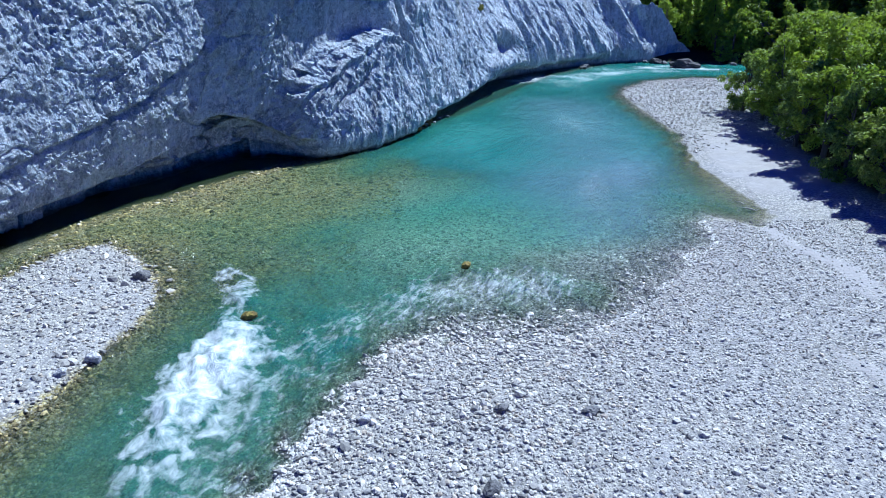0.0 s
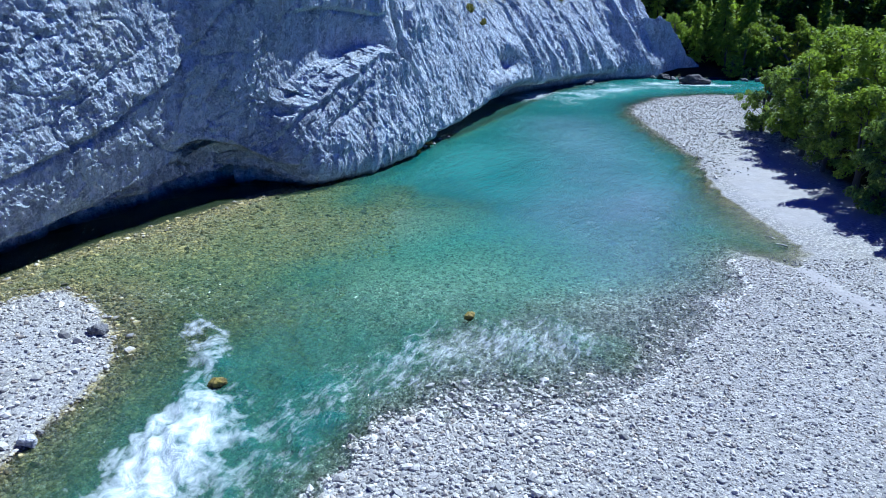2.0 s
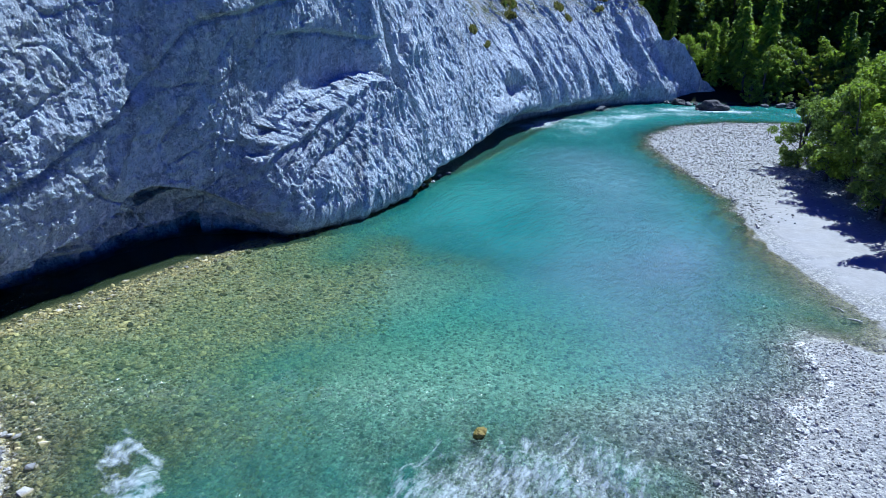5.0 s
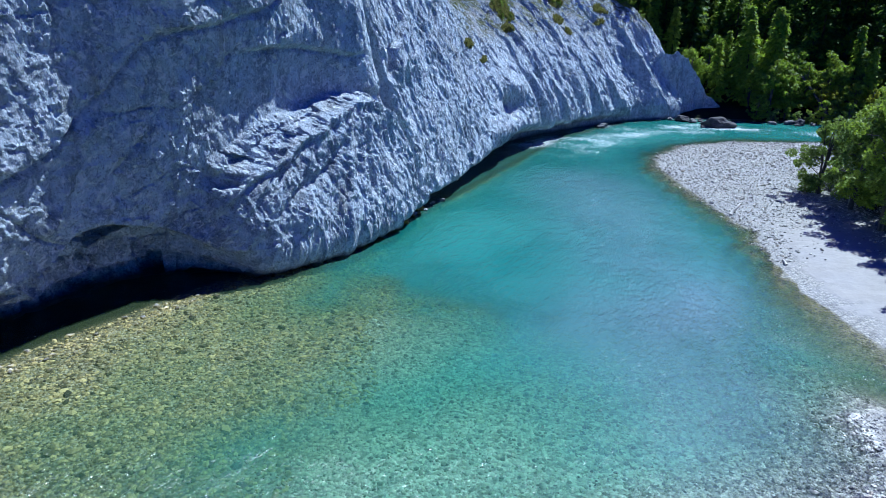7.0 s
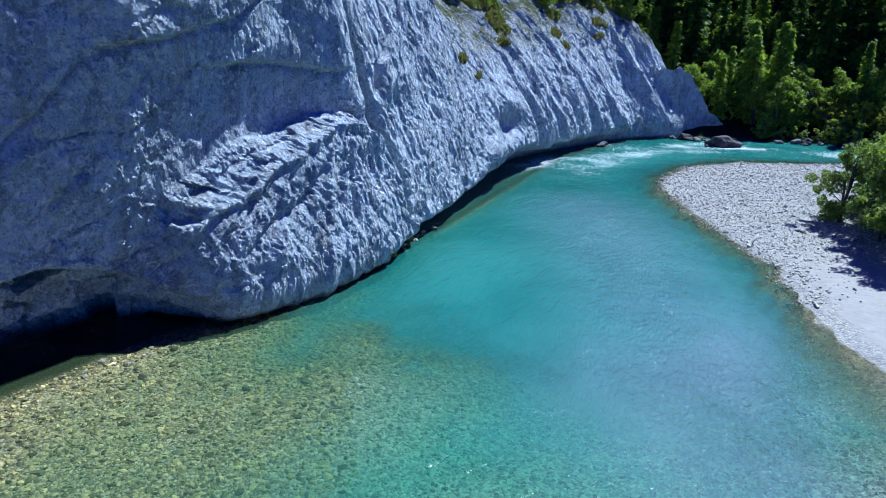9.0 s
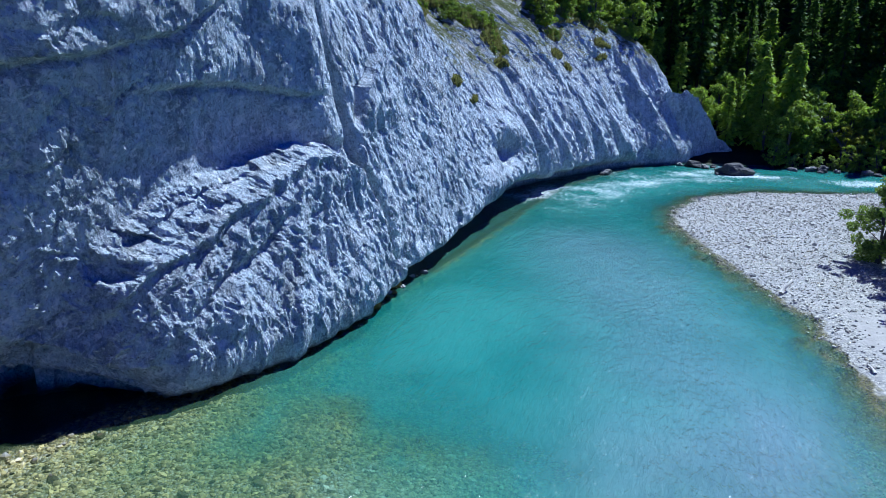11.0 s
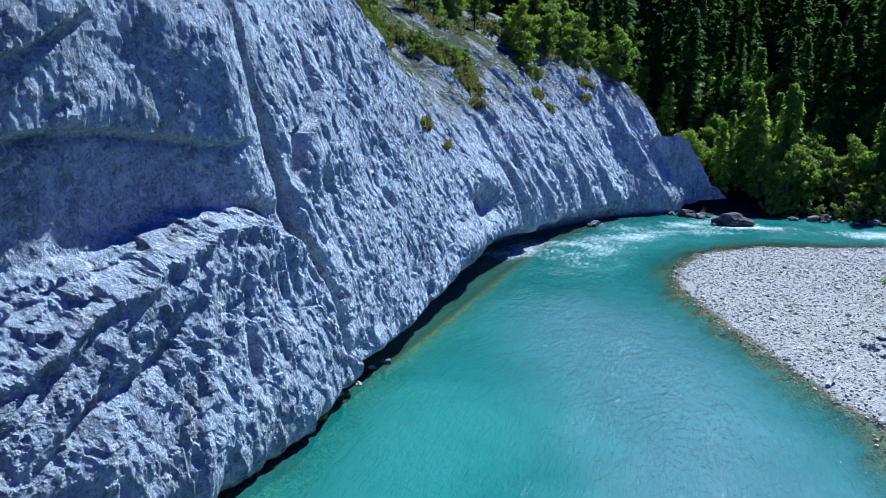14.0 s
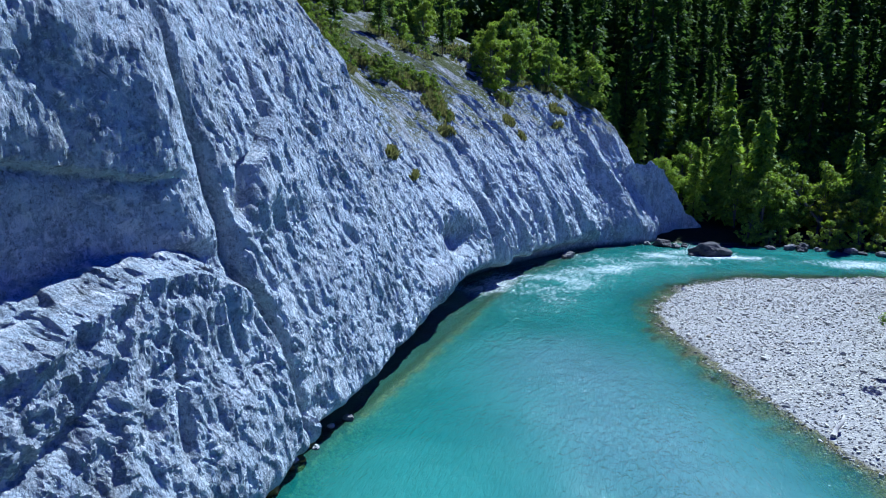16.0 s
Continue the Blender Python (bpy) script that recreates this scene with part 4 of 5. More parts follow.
def pebble_field(name, xs, ys, sizes, label, seed, sink=0.25, material=None):
    rng = np.random.RandomState(seed)
    n = len(xs)
    zs = ground_height(xs, ys)[0]
    shape = np.stack([rng.uniform(0.8, 1.35, n), rng.uniform(0.65, 1.0, n), rng.uniform(0.4, 0.75, n)], -1) * sizes[:, None]
    turned = turns(n, rng)
    pieces = []
    for few, (tv, tf) in ((True, (OCT_V, OCT_F)), (False, (ICO_V, ICO_F))):
        k = np.nonzero((sizes < 0.055) == few)[0]
        w = tv[None] * (1 + rng.uniform(-0.24, 0.2, (len(k), len(tv), 1))) * shape[k][:, None, :]
        w = np.einsum("nij,nkj->nki", turned[k], w)
        w += np.stack([xs[k], ys[k], zs[k] + sizes[k] * (0.5 - sink)], -1)[:, None, :]
        pieces.append((w.reshape(-1, 3), (tf[None] + (np.arange(len(k)) * len(tv))[:, None, None]).reshape(-1, 3)))
    v, f = merged(pieces)
    return tagged(new(name, mesh_from(name, v.reshape(-1, 3), f, material or COBBLE, smooth=False)), label, "gravel", kind="stuff")


def scatter(n, x0, x1, y0, y1, keep, seed):
    rng = np.random.RandomState(seed)
    x, y = rng.uniform(x0, x1, n), rng.uniform(y0, y1, n)
    ok = keep(x, y, rng)
    return x[ok], y[ok], rng


def build_gravel():
    def main_bar(x, y, rng):
        bar = signed(x, y, RIGHT_BAR)
        sandy = ground_height(x, y)[1]
        return (bar > -3.0) & (rng.rand(len(x)) > 0.92 * sandy) & (rng.rand(len(x)) < step(-4, 0.3, bar)) & (rng.rand(len(x)) < 0.6 + 0.4 * step(20, 8, x - 0.25 * (y - 20)))
    x, y, rng = scatter(78000, -6, 27, 15, 45, main_bar, 3)
    pebble_field("gravel", x, y, np.clip(rng.lognormal(-3.12, 0.45, len(x)) * (0.85 + 0.45 * step(11, 1, x - 0.3 * (y - 22))), 0.025, 0.24), "loose pale grey cobbles on the near gravel bar", 4, material=COBBLE_GREY)

    def far_bar(x, y, rng):
        bar = signed(x, y, RIGHT_BAR)
        return (bar > -0.6) & (bar < 17) & (rng.rand(len(x)) > 0.9 * ground_height(x, y)[1]) & (x < 26 + 0.5 * (y - 60) + 4)
    x, y, rng = scatter(26000, 20, 50, 62, 105, far_bar, 5)
    pebble_field("gravel", x, y, np.clip(rng.lognormal(-2.85, 0.4, len(x)), 0.045, 0.22), "pale cobbles on the bar in the river bend", 6, material=COBBLE_GREY)

    def left_bar(x, y, rng):
        return signed(x, y, LEFT_BAR) > -1.2
    x, y, rng = scatter(12000, -27, -10, 14, 42, left_bar, 7)
    pebble_field("gravel", x, y, np.clip(rng.lognormal(-2.7, 0.42, len(x)), 0.03, 0.26), "pale cobbles on the bar below the cliff", 8)

    def bed(x, y, rng):
        z = ground_height(x, y)[0]
        return (z < -0.03) & (z > -0.95) & (behind(x, y, HILL_LINE) < 1.5)
    x, y, rng = scatter(52000, -22, 19, 28, 66, bed, 9)
    sizes = np.clip(rng.lognormal(-2.55, 0.42, len(x)), 0.045, 0.26)
    grey = x - 0.25 * (y - 35) + 2.5 * fractal(x * 0.3, y * 0.3, 5, 2) > -4.5
    pebble_field("river_bed_stones", x[~grey], y[~grey], sizes[~grey], "golden brown algae covered stones under shallow water", 10, 0.62)
    pebble_field("river_bed_stones", x[grey], y[grey], 0.8 * sizes[grey], "pale grey stones under the rippled shallow water", 12, 0.62, COBBLE_GREY)


build_gravel()


def rock_mesh(name, material, size, seed, rough=0.28, detail=3):
    bm = bmesh.new()
    bmesh.ops.create_icosphere(bm, subdivisions=detail, radius=1.0)
    co = np.array([v.co[:] for v in bm.verts])
    f = np.array([[v.index for v in p.verts] for p in bm.faces])
    bm.free()
    planes = np.random.RandomState(seed).normal(0, 1, (9, 3))
    planes /= np.linalg.norm(planes, axis=1, keepdims=True)
    for p in planes:
        over = co @ p - 0.72
        co = co - np.maximum(over, 0)[:, None] * p * 0.85
    co = co * (1 + rough * fractal(co[:, 0] * 1.4 + seed, co[:, 1] * 1.4, co[:, 2] * 1.4, 4)[:, None])
    return mesh_from(name, co * np.array(size), f, material, smooth=False)


def rock(x, y, size, material, label, seed, sink=0.25, turn=0.0, z=None, group=""):
    ob = new("rock" if max(size) < 1 else "boulder", rock_mesh("rock", material, size, seed, detail=3 if max(size) < 1 else 4))
    ob.matrix_world = pose(x, y, (floor_at(x, y) if z is None else z) + size[2] * (1 - 2 * sink), 0, 0, turn)
    return tagged(ob, label, "rock", group)


rock(36.9, 112.6, (2.1, 1.3, 0.95), DARK_ROCK, "large dark wet boulder standing in the rapids", 3, 0.3, 12, z=-0.1)
rock(35.0, 112.6, (0.7, 0.5, 0.35), DARK_ROCK, "low dark boulder beside the large one", 5, 0.3, 40, z=-0.1)
for i, (x, y, s) in enumerate([(33.4, 116.9, 0.9), (34.6, 116.2, 0.6), (32.0, 117.5, 0.5), (35.8, 116.7, 0.45), (45.2, 116.0, 0.5), (47.6, 116.2, 0.7), (48.8, 115.9, 0.95), (50.5, 115.6, 0.5), (53.6, 114.6, 0.75), (54.6, 114.1, 0.5), (30.3, 117.2, 0.4), (21.3, 110.6, 0.7), (20.6, 109.9, 0.45), (56.5, 113.4, 0.6)]):
    rock(x, y, (s * 1.15, s * 0.8, s * 0.6), MID_ROCK if i % 3 else DARK_ROCK, "weathered shore boulder at the far bank", 20 + i, 0.3, 37 * i, z=0.0, group="far bank boulders")
rng = np.random.RandomState(14)
for i in range(30):
    u = rng.uniform(30, 46)
    s = rng.uniform(0.14, 0.42)
    k = np.interp(u, RUN, np.arange(len(RUN)))
    j = int(k)
    p = LINE[j] + (LINE[j + 1] - LINE[j]) * (k - j)
    t = LINE[j + 1] - LINE[j]
    t /= np.linalg.norm(t)
    off = rng.uniform(-0.5, 0.35)
    rock(p[0] + t[1] * off, p[1] - t[0] * off, (s * 1.2, s, s * 0.7), (BROWN_ROCK, MID_ROCK, PALE_ROCK)[i % 3], "broken limestone block lying at the wet cliff foot", 50 + i, 0.25, rng.uniform(0, 180), z=-0.02, group="cliff foot blocks")
rock(-7.6, 30.9, (0.36, 0.30, 0.26), BROWN_ROCK, "golden brown algae covered rock in the rapids", 90, 0.2, 20, z=-0.05)
rock(2.4, 37.0, (0.32, 0.26, 0.22), BROWN_ROCK, "small brown rock breaking the riffle", 91, 0.2, 50, z=0.0)
rock(-14.1, 34.7, (0.5, 0.4, 0.33), MID_ROCK, "dark grey rock on the gravel bar", 92, 0.25, 10)
rock(-12.9, 27.0, (0.36, 0.3, 0.26), PALE_ROCK, "pale rounded rock at the water's edge", 93, 0.25, 10)
rock(-13.7, 25.9, (0.28, 0.24, 0.2), PALE_ROCK, "pale rounded rock at the water's edge", 94, 0.25, 80)
rock(3.4, 23.5, (0.3, 0.24, 0.2), MID_ROCK, "dark rock among the cobbles", 95, 0.25, 30)
rock(-1.4, 23.1, (0.24, 0.2, 0.17), PALE_ROCK, "pale cobble at the water's edge", 96, 0.25, 30)
rock(2.9, 19.4, (0.36, 0.26, 0.2), MID_ROCK, "dark rock among the cobbles", 97, 0.25, 70)
rock(6.6, 23.5, (0.34, 0.26, 0.18), MID_ROCK, "dark flat rock among the cobbles", 98, 0.25, 15)


# ---- wood ----
def tube(points, radii, sides=8):
    """Vertices and faces of a tapered tube along points."""
    pts = np.array(points, float)
    d = np.gradient(pts, axis=0)
    d /= np.linalg.norm(d, axis=1, keepdims=True) + 1e-9
    ref = np.where(np.abs(d[:, 2:3]) > 0.9, np.array([[1.0, 0, 0]]), np.array([[0, 0, 1.0]]))
    a = np.cross(d, ref)
    a /= np.linalg.norm(a, axis=1, keepdims=True) + 1e-9
    b = np.cross(d, a)
    ang = np.linspace(0, 2 * np.pi, sides, endpoint=False)
    ring = a[:, None] * np.cos(ang)[None, :, None] + b[:, None] * np.sin(ang)[None, :, None]
    v = (pts[:, None] + ring * np.array(radii)[:, None, None]).reshape(-1, 3)
    f = []
    for i in range(len(pts) - 1):
        for k in range(sides):
            f.append((i * sides + k, i * sides + (k + 1) % sides, (i + 1) * sides + (k + 1) % sides, (i + 1) * sides + k))
    for end in (0, len(pts) - 1):
        for k in range(1, sides - 1, 2):
            q = [end * sides + m for m in (0, k, k + 1, min(k + 2, sides - 1))]
            if len(set(q)) == 4:
                f.append(tuple(q))
    return v, np.array(f)


def driftwood(x, y, length, radius, turn, tip, label):
    p = [(0, 0, 0), (0.3 * length, 0.03 * length, 0.05), (0.65 * length, -0.03 * length, 0.02), (length, 0.04 * length, 0)]
    thing = empty("driftwood_log", x, y, floor_at(x, y) + radius * 0.7)
    thing.rotation_euler = (0, radians(-tip), radians(turn))
    part("log", mesh_from("log", *tube(p, [radius, radius * 0.9, radius * 0.7, radius * 0.35]), DRIFTWOOD), thing)
    part("branch_stub", mesh_from("branch_stub", *tube([(0.4 * length, 0, 0.03), (0.5 * length, 0.18 * length, 0.16)], [radius * 0.5, radius * 0.2], 6), DRIFTWOOD), thing)
    return tagged(thing, label, "driftwood")


driftwood(23.0, 72.2, 1.3, 0.13, 35, 32, "bleached driftwood log leaning out of the shore")
driftwood(21.9, 47.4, 0.9, 0.07, 150, 2, "bleached driftwood lying at the water's edge")
driftwood(21.6, 48.6, 0.7, 0.05, 120, 3, "thin bleached driftwood branch on wet sand")
driftwood(22.4, 61.5, 0.9, 0.07, 80, 3, "thin bleached driftwood branch on the gravel")


# ---- trees ----
def leaf_cloud(centres, radii, count, size, rng, flat=0.8, up=0.35):
    """Small leaf blades scattered in clumps: vertices and quad faces."""
    pick = rng.choice(len(centres), count, p=radii ** 2 / np.sum(radii ** 2))
    way = rng.normal(0, 1, (count, 3))
    way /= np.linalg.norm(way, axis=1, keepdims=True)
    dist = rng.uniform(0.35, 1.05, count) ** 0.6
    pos = centres[pick] + way * (dist * radii[pick])[:, None] * np.array([1, 1, flat])
    normal = way * 0.6 + rng.normal(0, 0.6, (count, 3)) + np.array([0, 0, up])
    normal /= np.linalg.norm(normal, axis=1, keepdims=True)
    side = np.cross(normal, rng.normal(0, 1, (count, 3)))
    side /= np.linalg.norm(side, axis=1, keepdims=True)
    fore = np.cross(normal, side)
    s = (size * rng.uniform(0.6, 1.3, count))[:, None]
    v = np.stack([pos - fore * s, pos + side * s * 0.5 - fore * 0.1 * s + normal * 0.12 * s, pos + fore * s, pos - side * s * 0.5 - fore * 0.1 * s + normal * 0.12 * s], 1).reshape(-1, 3)
    return v, np.arange(4 * count).reshape(-1, 4)


def broadleaf(height, spread, seed, leaves=5200, size=0.17, stems=3, material=None, low=0.12, category="tree", label=""):
    """A many-stemmed riverside tree: stems, limbs and a crown of leaf clumps."""
    rng = np.random.RandomState(seed)
    thing = empty("tree" if category == "tree" else "bush")
    centres, radii, wood = [], [], []
    for s in range(stems):
        a = rng.uniform(0, 2 * np.pi)
        lean = spread * rng.uniform(0.1, 0.4)
        h = height * rng.uniform(0.72, 0.93)
        pts = [(0.12 * math.cos(a), 0.12 * math.sin(a), -0.25)]
        for k in range(1, 7):
            t = k / 6
            pts.append((lean * t ** 1.3 * math.cos(a) + rng.normal(0, 0.03) * height * t * 0.3, lean * t ** 1.3 * math.sin(a) + rng.normal(0, 0.03) * height * t * 0.3, h * t))
        wood.append(tube(pts, np.linspace(0.018, 0.003, 7) * height, 7))
        for k in range(int((11 if category == "tree" else 7) * 3 / stems)):
            t = rng.uniform(low, 0.97)
            i = min(int(t * 6), 5)
            o = np.array(pts[i]) + (np.array(pts[i + 1]) - np.array(pts[i])) * (t * 6 - i)
            b = rng.uniform(0, 2 * np.pi)
            r = spread * math.sin(math.pi * min(0.12 + 0.86 * t, 1.0)) ** 0.6 * rng.uniform(0.45, 1.0)
            e = o + np.array([r * math.cos(b), r * math.sin(b), rng.uniform(0.0, 0.16) * height * (1.1 - t)])
            m = (o + e) / 2 + np.array([0, 0, 0.04 * height])
            wood.append(tube([o, m, e], [0.006 * height, 0.004 * height, 0.0015 * height], 4 if category == "tree" else 3))
            for w in (0.5, 0.78, 1.0):
                centres.append(o + (e - o) * w + rng.normal(0, 0.05 * height, 3) * np.array([1, 1, 0.6]))
                radii.append(height * rng.uniform(0.035, 0.08))
        centres.append(np.array(pts[-1]))
        radii.append(height * 0.07)
    part("trunk", mesh_from("trunk", *merged(wood), BARK), thing)
    v, f = leaf_cloud(np.array(centres), np.array(radii), leaves, size, rng)
    v[:, 2] = np.maximum(v[:, 2], 0.03)
    part("crown", mesh_from("crown", v, f, material or LEAF, smooth=False), thing)
    return tagged(thing, label, category)


def conifer(height, seed, material, width=0.15, label="", bare=0.1, gap=0.42):
    """A spruce or pine: straight tapered trunk and whorls of drooping sprays."""
    rng = np.random.RandomState(seed)
    thing = empty("conifer")
    pts = [(0, 0, -0.4), (0, 0, height * 0.3), (0.04, 0.02, height * 0.7), (0, 0, height)]
    part("trunk", mesh_from("trunk", *tube(pts, [0.0135 * height, 0.0105 * height, 0.005 * height, 0.001 * height], 7), SPRUCE_BARK), thing)
    quads = []
    z = height * bare
    while z < height * 0.99:
        t = z / height
        reach = width * height * (1 - t) ** 0.75 * rng.uniform(0.75, 1.1) + 0.12
        for k in range(6):
            a = rng.uniform(0, 2 * np.pi)
            r = reach * rng.uniform(0.55, 1.15)
            droop = -0.25 - 0.3 * (1 - t) + rng.normal(0, 0.12)
            n = max(3, int(r / 0.5))
            w = np.linspace(0.15, 1.0, n)
            o = np.stack([np.cos(a) * r * w, np.sin(a) * r * w, z + droop * r * w + 0.25 * r * w ** 2], -1)
            for sgn in (-1, 1):
                yaw = a + sgn * rng.uniform(0.25, 0.9, n)
                ln = (0.42 + 0.22 * r * (1 - 0.6 * w)) * rng.uniform(0.7, 1.3, n)
                fw = np.stack([np.cos(yaw), np.sin(yaw), np.full(n, -0.45) + rng.normal(0, 0.3, n)], -1) * ln[:, None]
                sd = np.stack([-np.sin(yaw), np.cos(yaw), rng.normal(0, 0.8, n)], -1) * (0.27 * ln)[:, None]
                quads.append(np.stack([o - 0.15 * fw, o + 0.45 * fw + sd, o + fw, o + 0.45 * fw - sd], 1).reshape(-1, 3))
        z += gap * (0.55 + 0.75 * (1 - t)) * rng.uniform(0.8, 1.2) * height / 18
    v = np.concatenate(quads)
    part("crown", mesh_from("crown", v, np.arange(len(v)).reshape(-1, 4), material, smooth=False), thing)
    return tagged(thing, label, "tree")


def planted(kinds, spots, group, lean=0.0):
    """Copies of the given trees at (x, y, z, scale)."""
    rng = np.random.RandomState(len(spots) + 5)
    for i, (x, y, z, s, k) in enumerate(spots):
        src = kinds[k % len(kinds)]
        m = pose(x, y, z, 0, -lean + rng.normal(0, 1.0), 0) @ pose(0, 0, 0, rng.normal(0, 1.0), 0, rng.uniform(0, 360)) @ Matrix.Diagonal((s, s, s * rng.uniform(0.93, 1.08), 1))
        if src.get("used"):
            ob = copy_thing(src, m)
            ob.matrix_basis = m
        else:
            src["used"] = 1
            src.matrix_basis = m
            ob = src
        tagged(ob, group=group)


def at_ground(spots):
    x, y = np.array([p[0] for p in spots], float), np.array([p[1] for p in spots], float)
    z = ground_height(x, y)[0]
    return [(p[0], p[1], float(h) - 0.05, p[2], p[3]) for p, h in zip(spots, z)]


bank = [
    broadleaf(9.0, 3.2, 1, 7600, 0.16, 3, LEAF, label="bushy green riverside alder with dense sunlit leaves"),
    broadleaf(8.0, 3.0, 2, 7200, 0.145, 4, WILLOW, 0.06, label="grey green willow bush tree on the gravel bank"),
    broadleaf(10.5, 3.3, 3, 7600, 0.165, 2, LEAF, 0.18, label="tall green alder above the gravel bank"),
    broadleaf(7.0, 2.7, 4, 6400, 0.14, 5, WILLOW, 0.04, label="low spreading willow at the edge of the gravel bar"),
]
planted(bank, at_ground([
    (32.2, 77.6, 0.9, 3), (32.4, 73.0, 1.0, 1), (35.0, 76.0, 1.0, 0), (31.8, 67.8, 1.05, 0), (35.0, 70.5, 1.1, 2), (31.2, 62.8, 1.0, 1), (34.6, 65.0, 1.15, 2),
    (31.0, 57.5, 1.05, 0), (34.6, 59.0, 1.2, 2), (30.4, 53.0, 1.0, 3), (33.8, 53.5, 1.2, 0), (30.8, 48.5, 1.05, 1), (35.0, 48.0, 1.2, 2), (31.6, 43.0, 1.1, 0), (39.5, 73.5, 1.15, 0),
    (39.5, 67.0, 1.2, 2), (40.5, 61.0, 1.25, 0), (40.5, 54.0, 1.2, 2), (45.0, 70.0, 1.3, 2), (46.0, 62.0, 1.3, 0), (37.5, 79.5, 0.95, 1), (42.5, 82.0, 1.0, 0), (47, 79, 1.1, 2), (36, 36, 1.0, 1)]),
    "riverside trees on the right bank")

shrubs = [
    broadleaf(4.2, 1.9, 11, 1400, 0.19, 4, LEAF, 0.03, "bush", "bright green shrub on the far bank"),
    broadleaf(3.0, 1.7, 12, 1200, 0.17, 5, WILLOW, 0.02, "bush", "low grey green shrub at the forest edge"),
    broadleaf(7.5, 2.4, 13, 2900, 0.22, 3, LEAF, 0.06, label="young light green tree at the forest edge"),
]
rng = np.random.RandomState(31)
edge = []
for x in np.arange(43.5, 76, 1.55):
    y = np.interp(x, [33, 41, 51, 57, 75], [119.2, 118.2, 117.6, 115.2, 109.6]) + rng.uniform(0.2, 1.6)
    edge.append((x + rng.uniform(-0.6, 0.6), y, rng.uniform(0.55, 0.95), int(rng.randint(0, 2))))
for x in np.arange(44.5, 74, 2.6):
    y = np.interp(x, [33, 41, 51, 57, 75], [119.2, 118.2, 117.6, 115.2, 109.6]) + rng.uniform(3.0, 6.5)
    edge.append((x, y, rng.uniform(0.7, 1.15), int(rng.randint(0, 3))))
edge += [(46.5, 120.5, 1.05, 2), (48.5, 121.5, 1.0, 2), (50.5, 122.8, 0.9, 2), (36.5, 129, 0.9, 2), (34.5, 128, 0.8, 2), (33, 130, 1.0, 2)]
for _ in range(46):
    x = rng.uniform(44, 80)
    edge.append((x, np.interp(x, [33, 41, 51, 57, 75], [120, 118.2, 117.6, 115.2, 109.6]) + rng.uniform(5, 26), rng.uniform(0.7, 1.3), 2))
planted(shrubs, at_ground(edge), "shrubs along the far bank")

THICKET = leaf_material("sunlit_hazel", (0.13, 0.17, 0.015), (0.30, 0.34, 0.03), (0.4, 0.46, 0.02))
thicket = [broadleaf(4.6, 2.3, 15, 2600, 0.15, 6, THICKET, 0.05, "bush", "yellow green sunlit thicket on the far bank")]
rng = np.random.RandomState(36)
planted(thicket, at_ground([(x, np.interp(x, [51, 58, 75], [120.6, 119.0, 114]) + rng.uniform(-0.8, 1.2), rng.uniform(0.85, 1.15), 0) for x in np.arange(53.5, 70, 1.9)]), "yellow green thicket")


def leaning_trunk():
    thing = empty("fallen_trunk", 54.6, 119.4, floor_at(54.6, 119.4) - 0.2)
    part("trunk", mesh_from("trunk", *tube([(0, 0, 0), (-1.5, 1.3, 2.3), (-3.3, 2.7, 4.9), (-5.0, 4.0, 7.2)], [0.2, 0.18, 0.15, 0.09], 9), BARK), thing)
    for k, (x, y, z) in enumerate([(-2.2, 1.8, 3.3), (-3.4, 2.8, 5.0), (-4.1, 3.3, 6.0)]):
        part("branch_stub", mesh_from("branch_stub", *tube([(x, y, z), (x + 0.5, y - 0.3, z + 0.7 - 0.2 * k)], [0.08, 0.03], 6), BARK), thing)
    tagged(thing, "grey dead tree trunk leaning on the slope", "tree trunk")


leaning_trunk()

forest = [
    conifer(20, 41, NEEDLE, 0.15, "tall dark spruce in the forest on the slope"),
    conifer(23, 42, NEEDLE, 0.125, "tall slender dark spruce in the forest", 0.12),
    conifer(17, 43, PINE, 0.17, "mid green pine among the spruces", 0.25),
    conifer(14, 44, PINE, 0.2, "young green conifer at the forest edge", 0.05),
]
rng = np.random.RandomState(33)
woods = []
for row in range(8):
    for x in np.arange(22, 105, 4.4):
        s = 14.5 + row * 6.3 + rng.uniform(-2.8, 2.8)
        xx = x + rng.uniform(-1.9, 1.9)
        y = np.interp(xx, [25, 33, 41, 51, 58, 75, 110], [117, 122, 120, 118.2, 116, 111, 103]) + s
        if xx < 38 and row == 0:
            continue
        woods.append((xx, y, rng.uniform(0.6, 1.2), int(rng.choice([0, 1, 0, 1, 2, 3]))))
planted(forest, at_ground(woods), "spruce forest on the far slope", 2.0)
rng = np.random.RandomState(35)
right_woods = [(52 + rng.uniform(0, 40), rng.uniform(40, 100), rng.uniform(0.55, 0.8), int(rng.randint(0, 4))) for _ in range(26)]
planted(forest, at_ground(right_woods), "conifers behind the right bank")

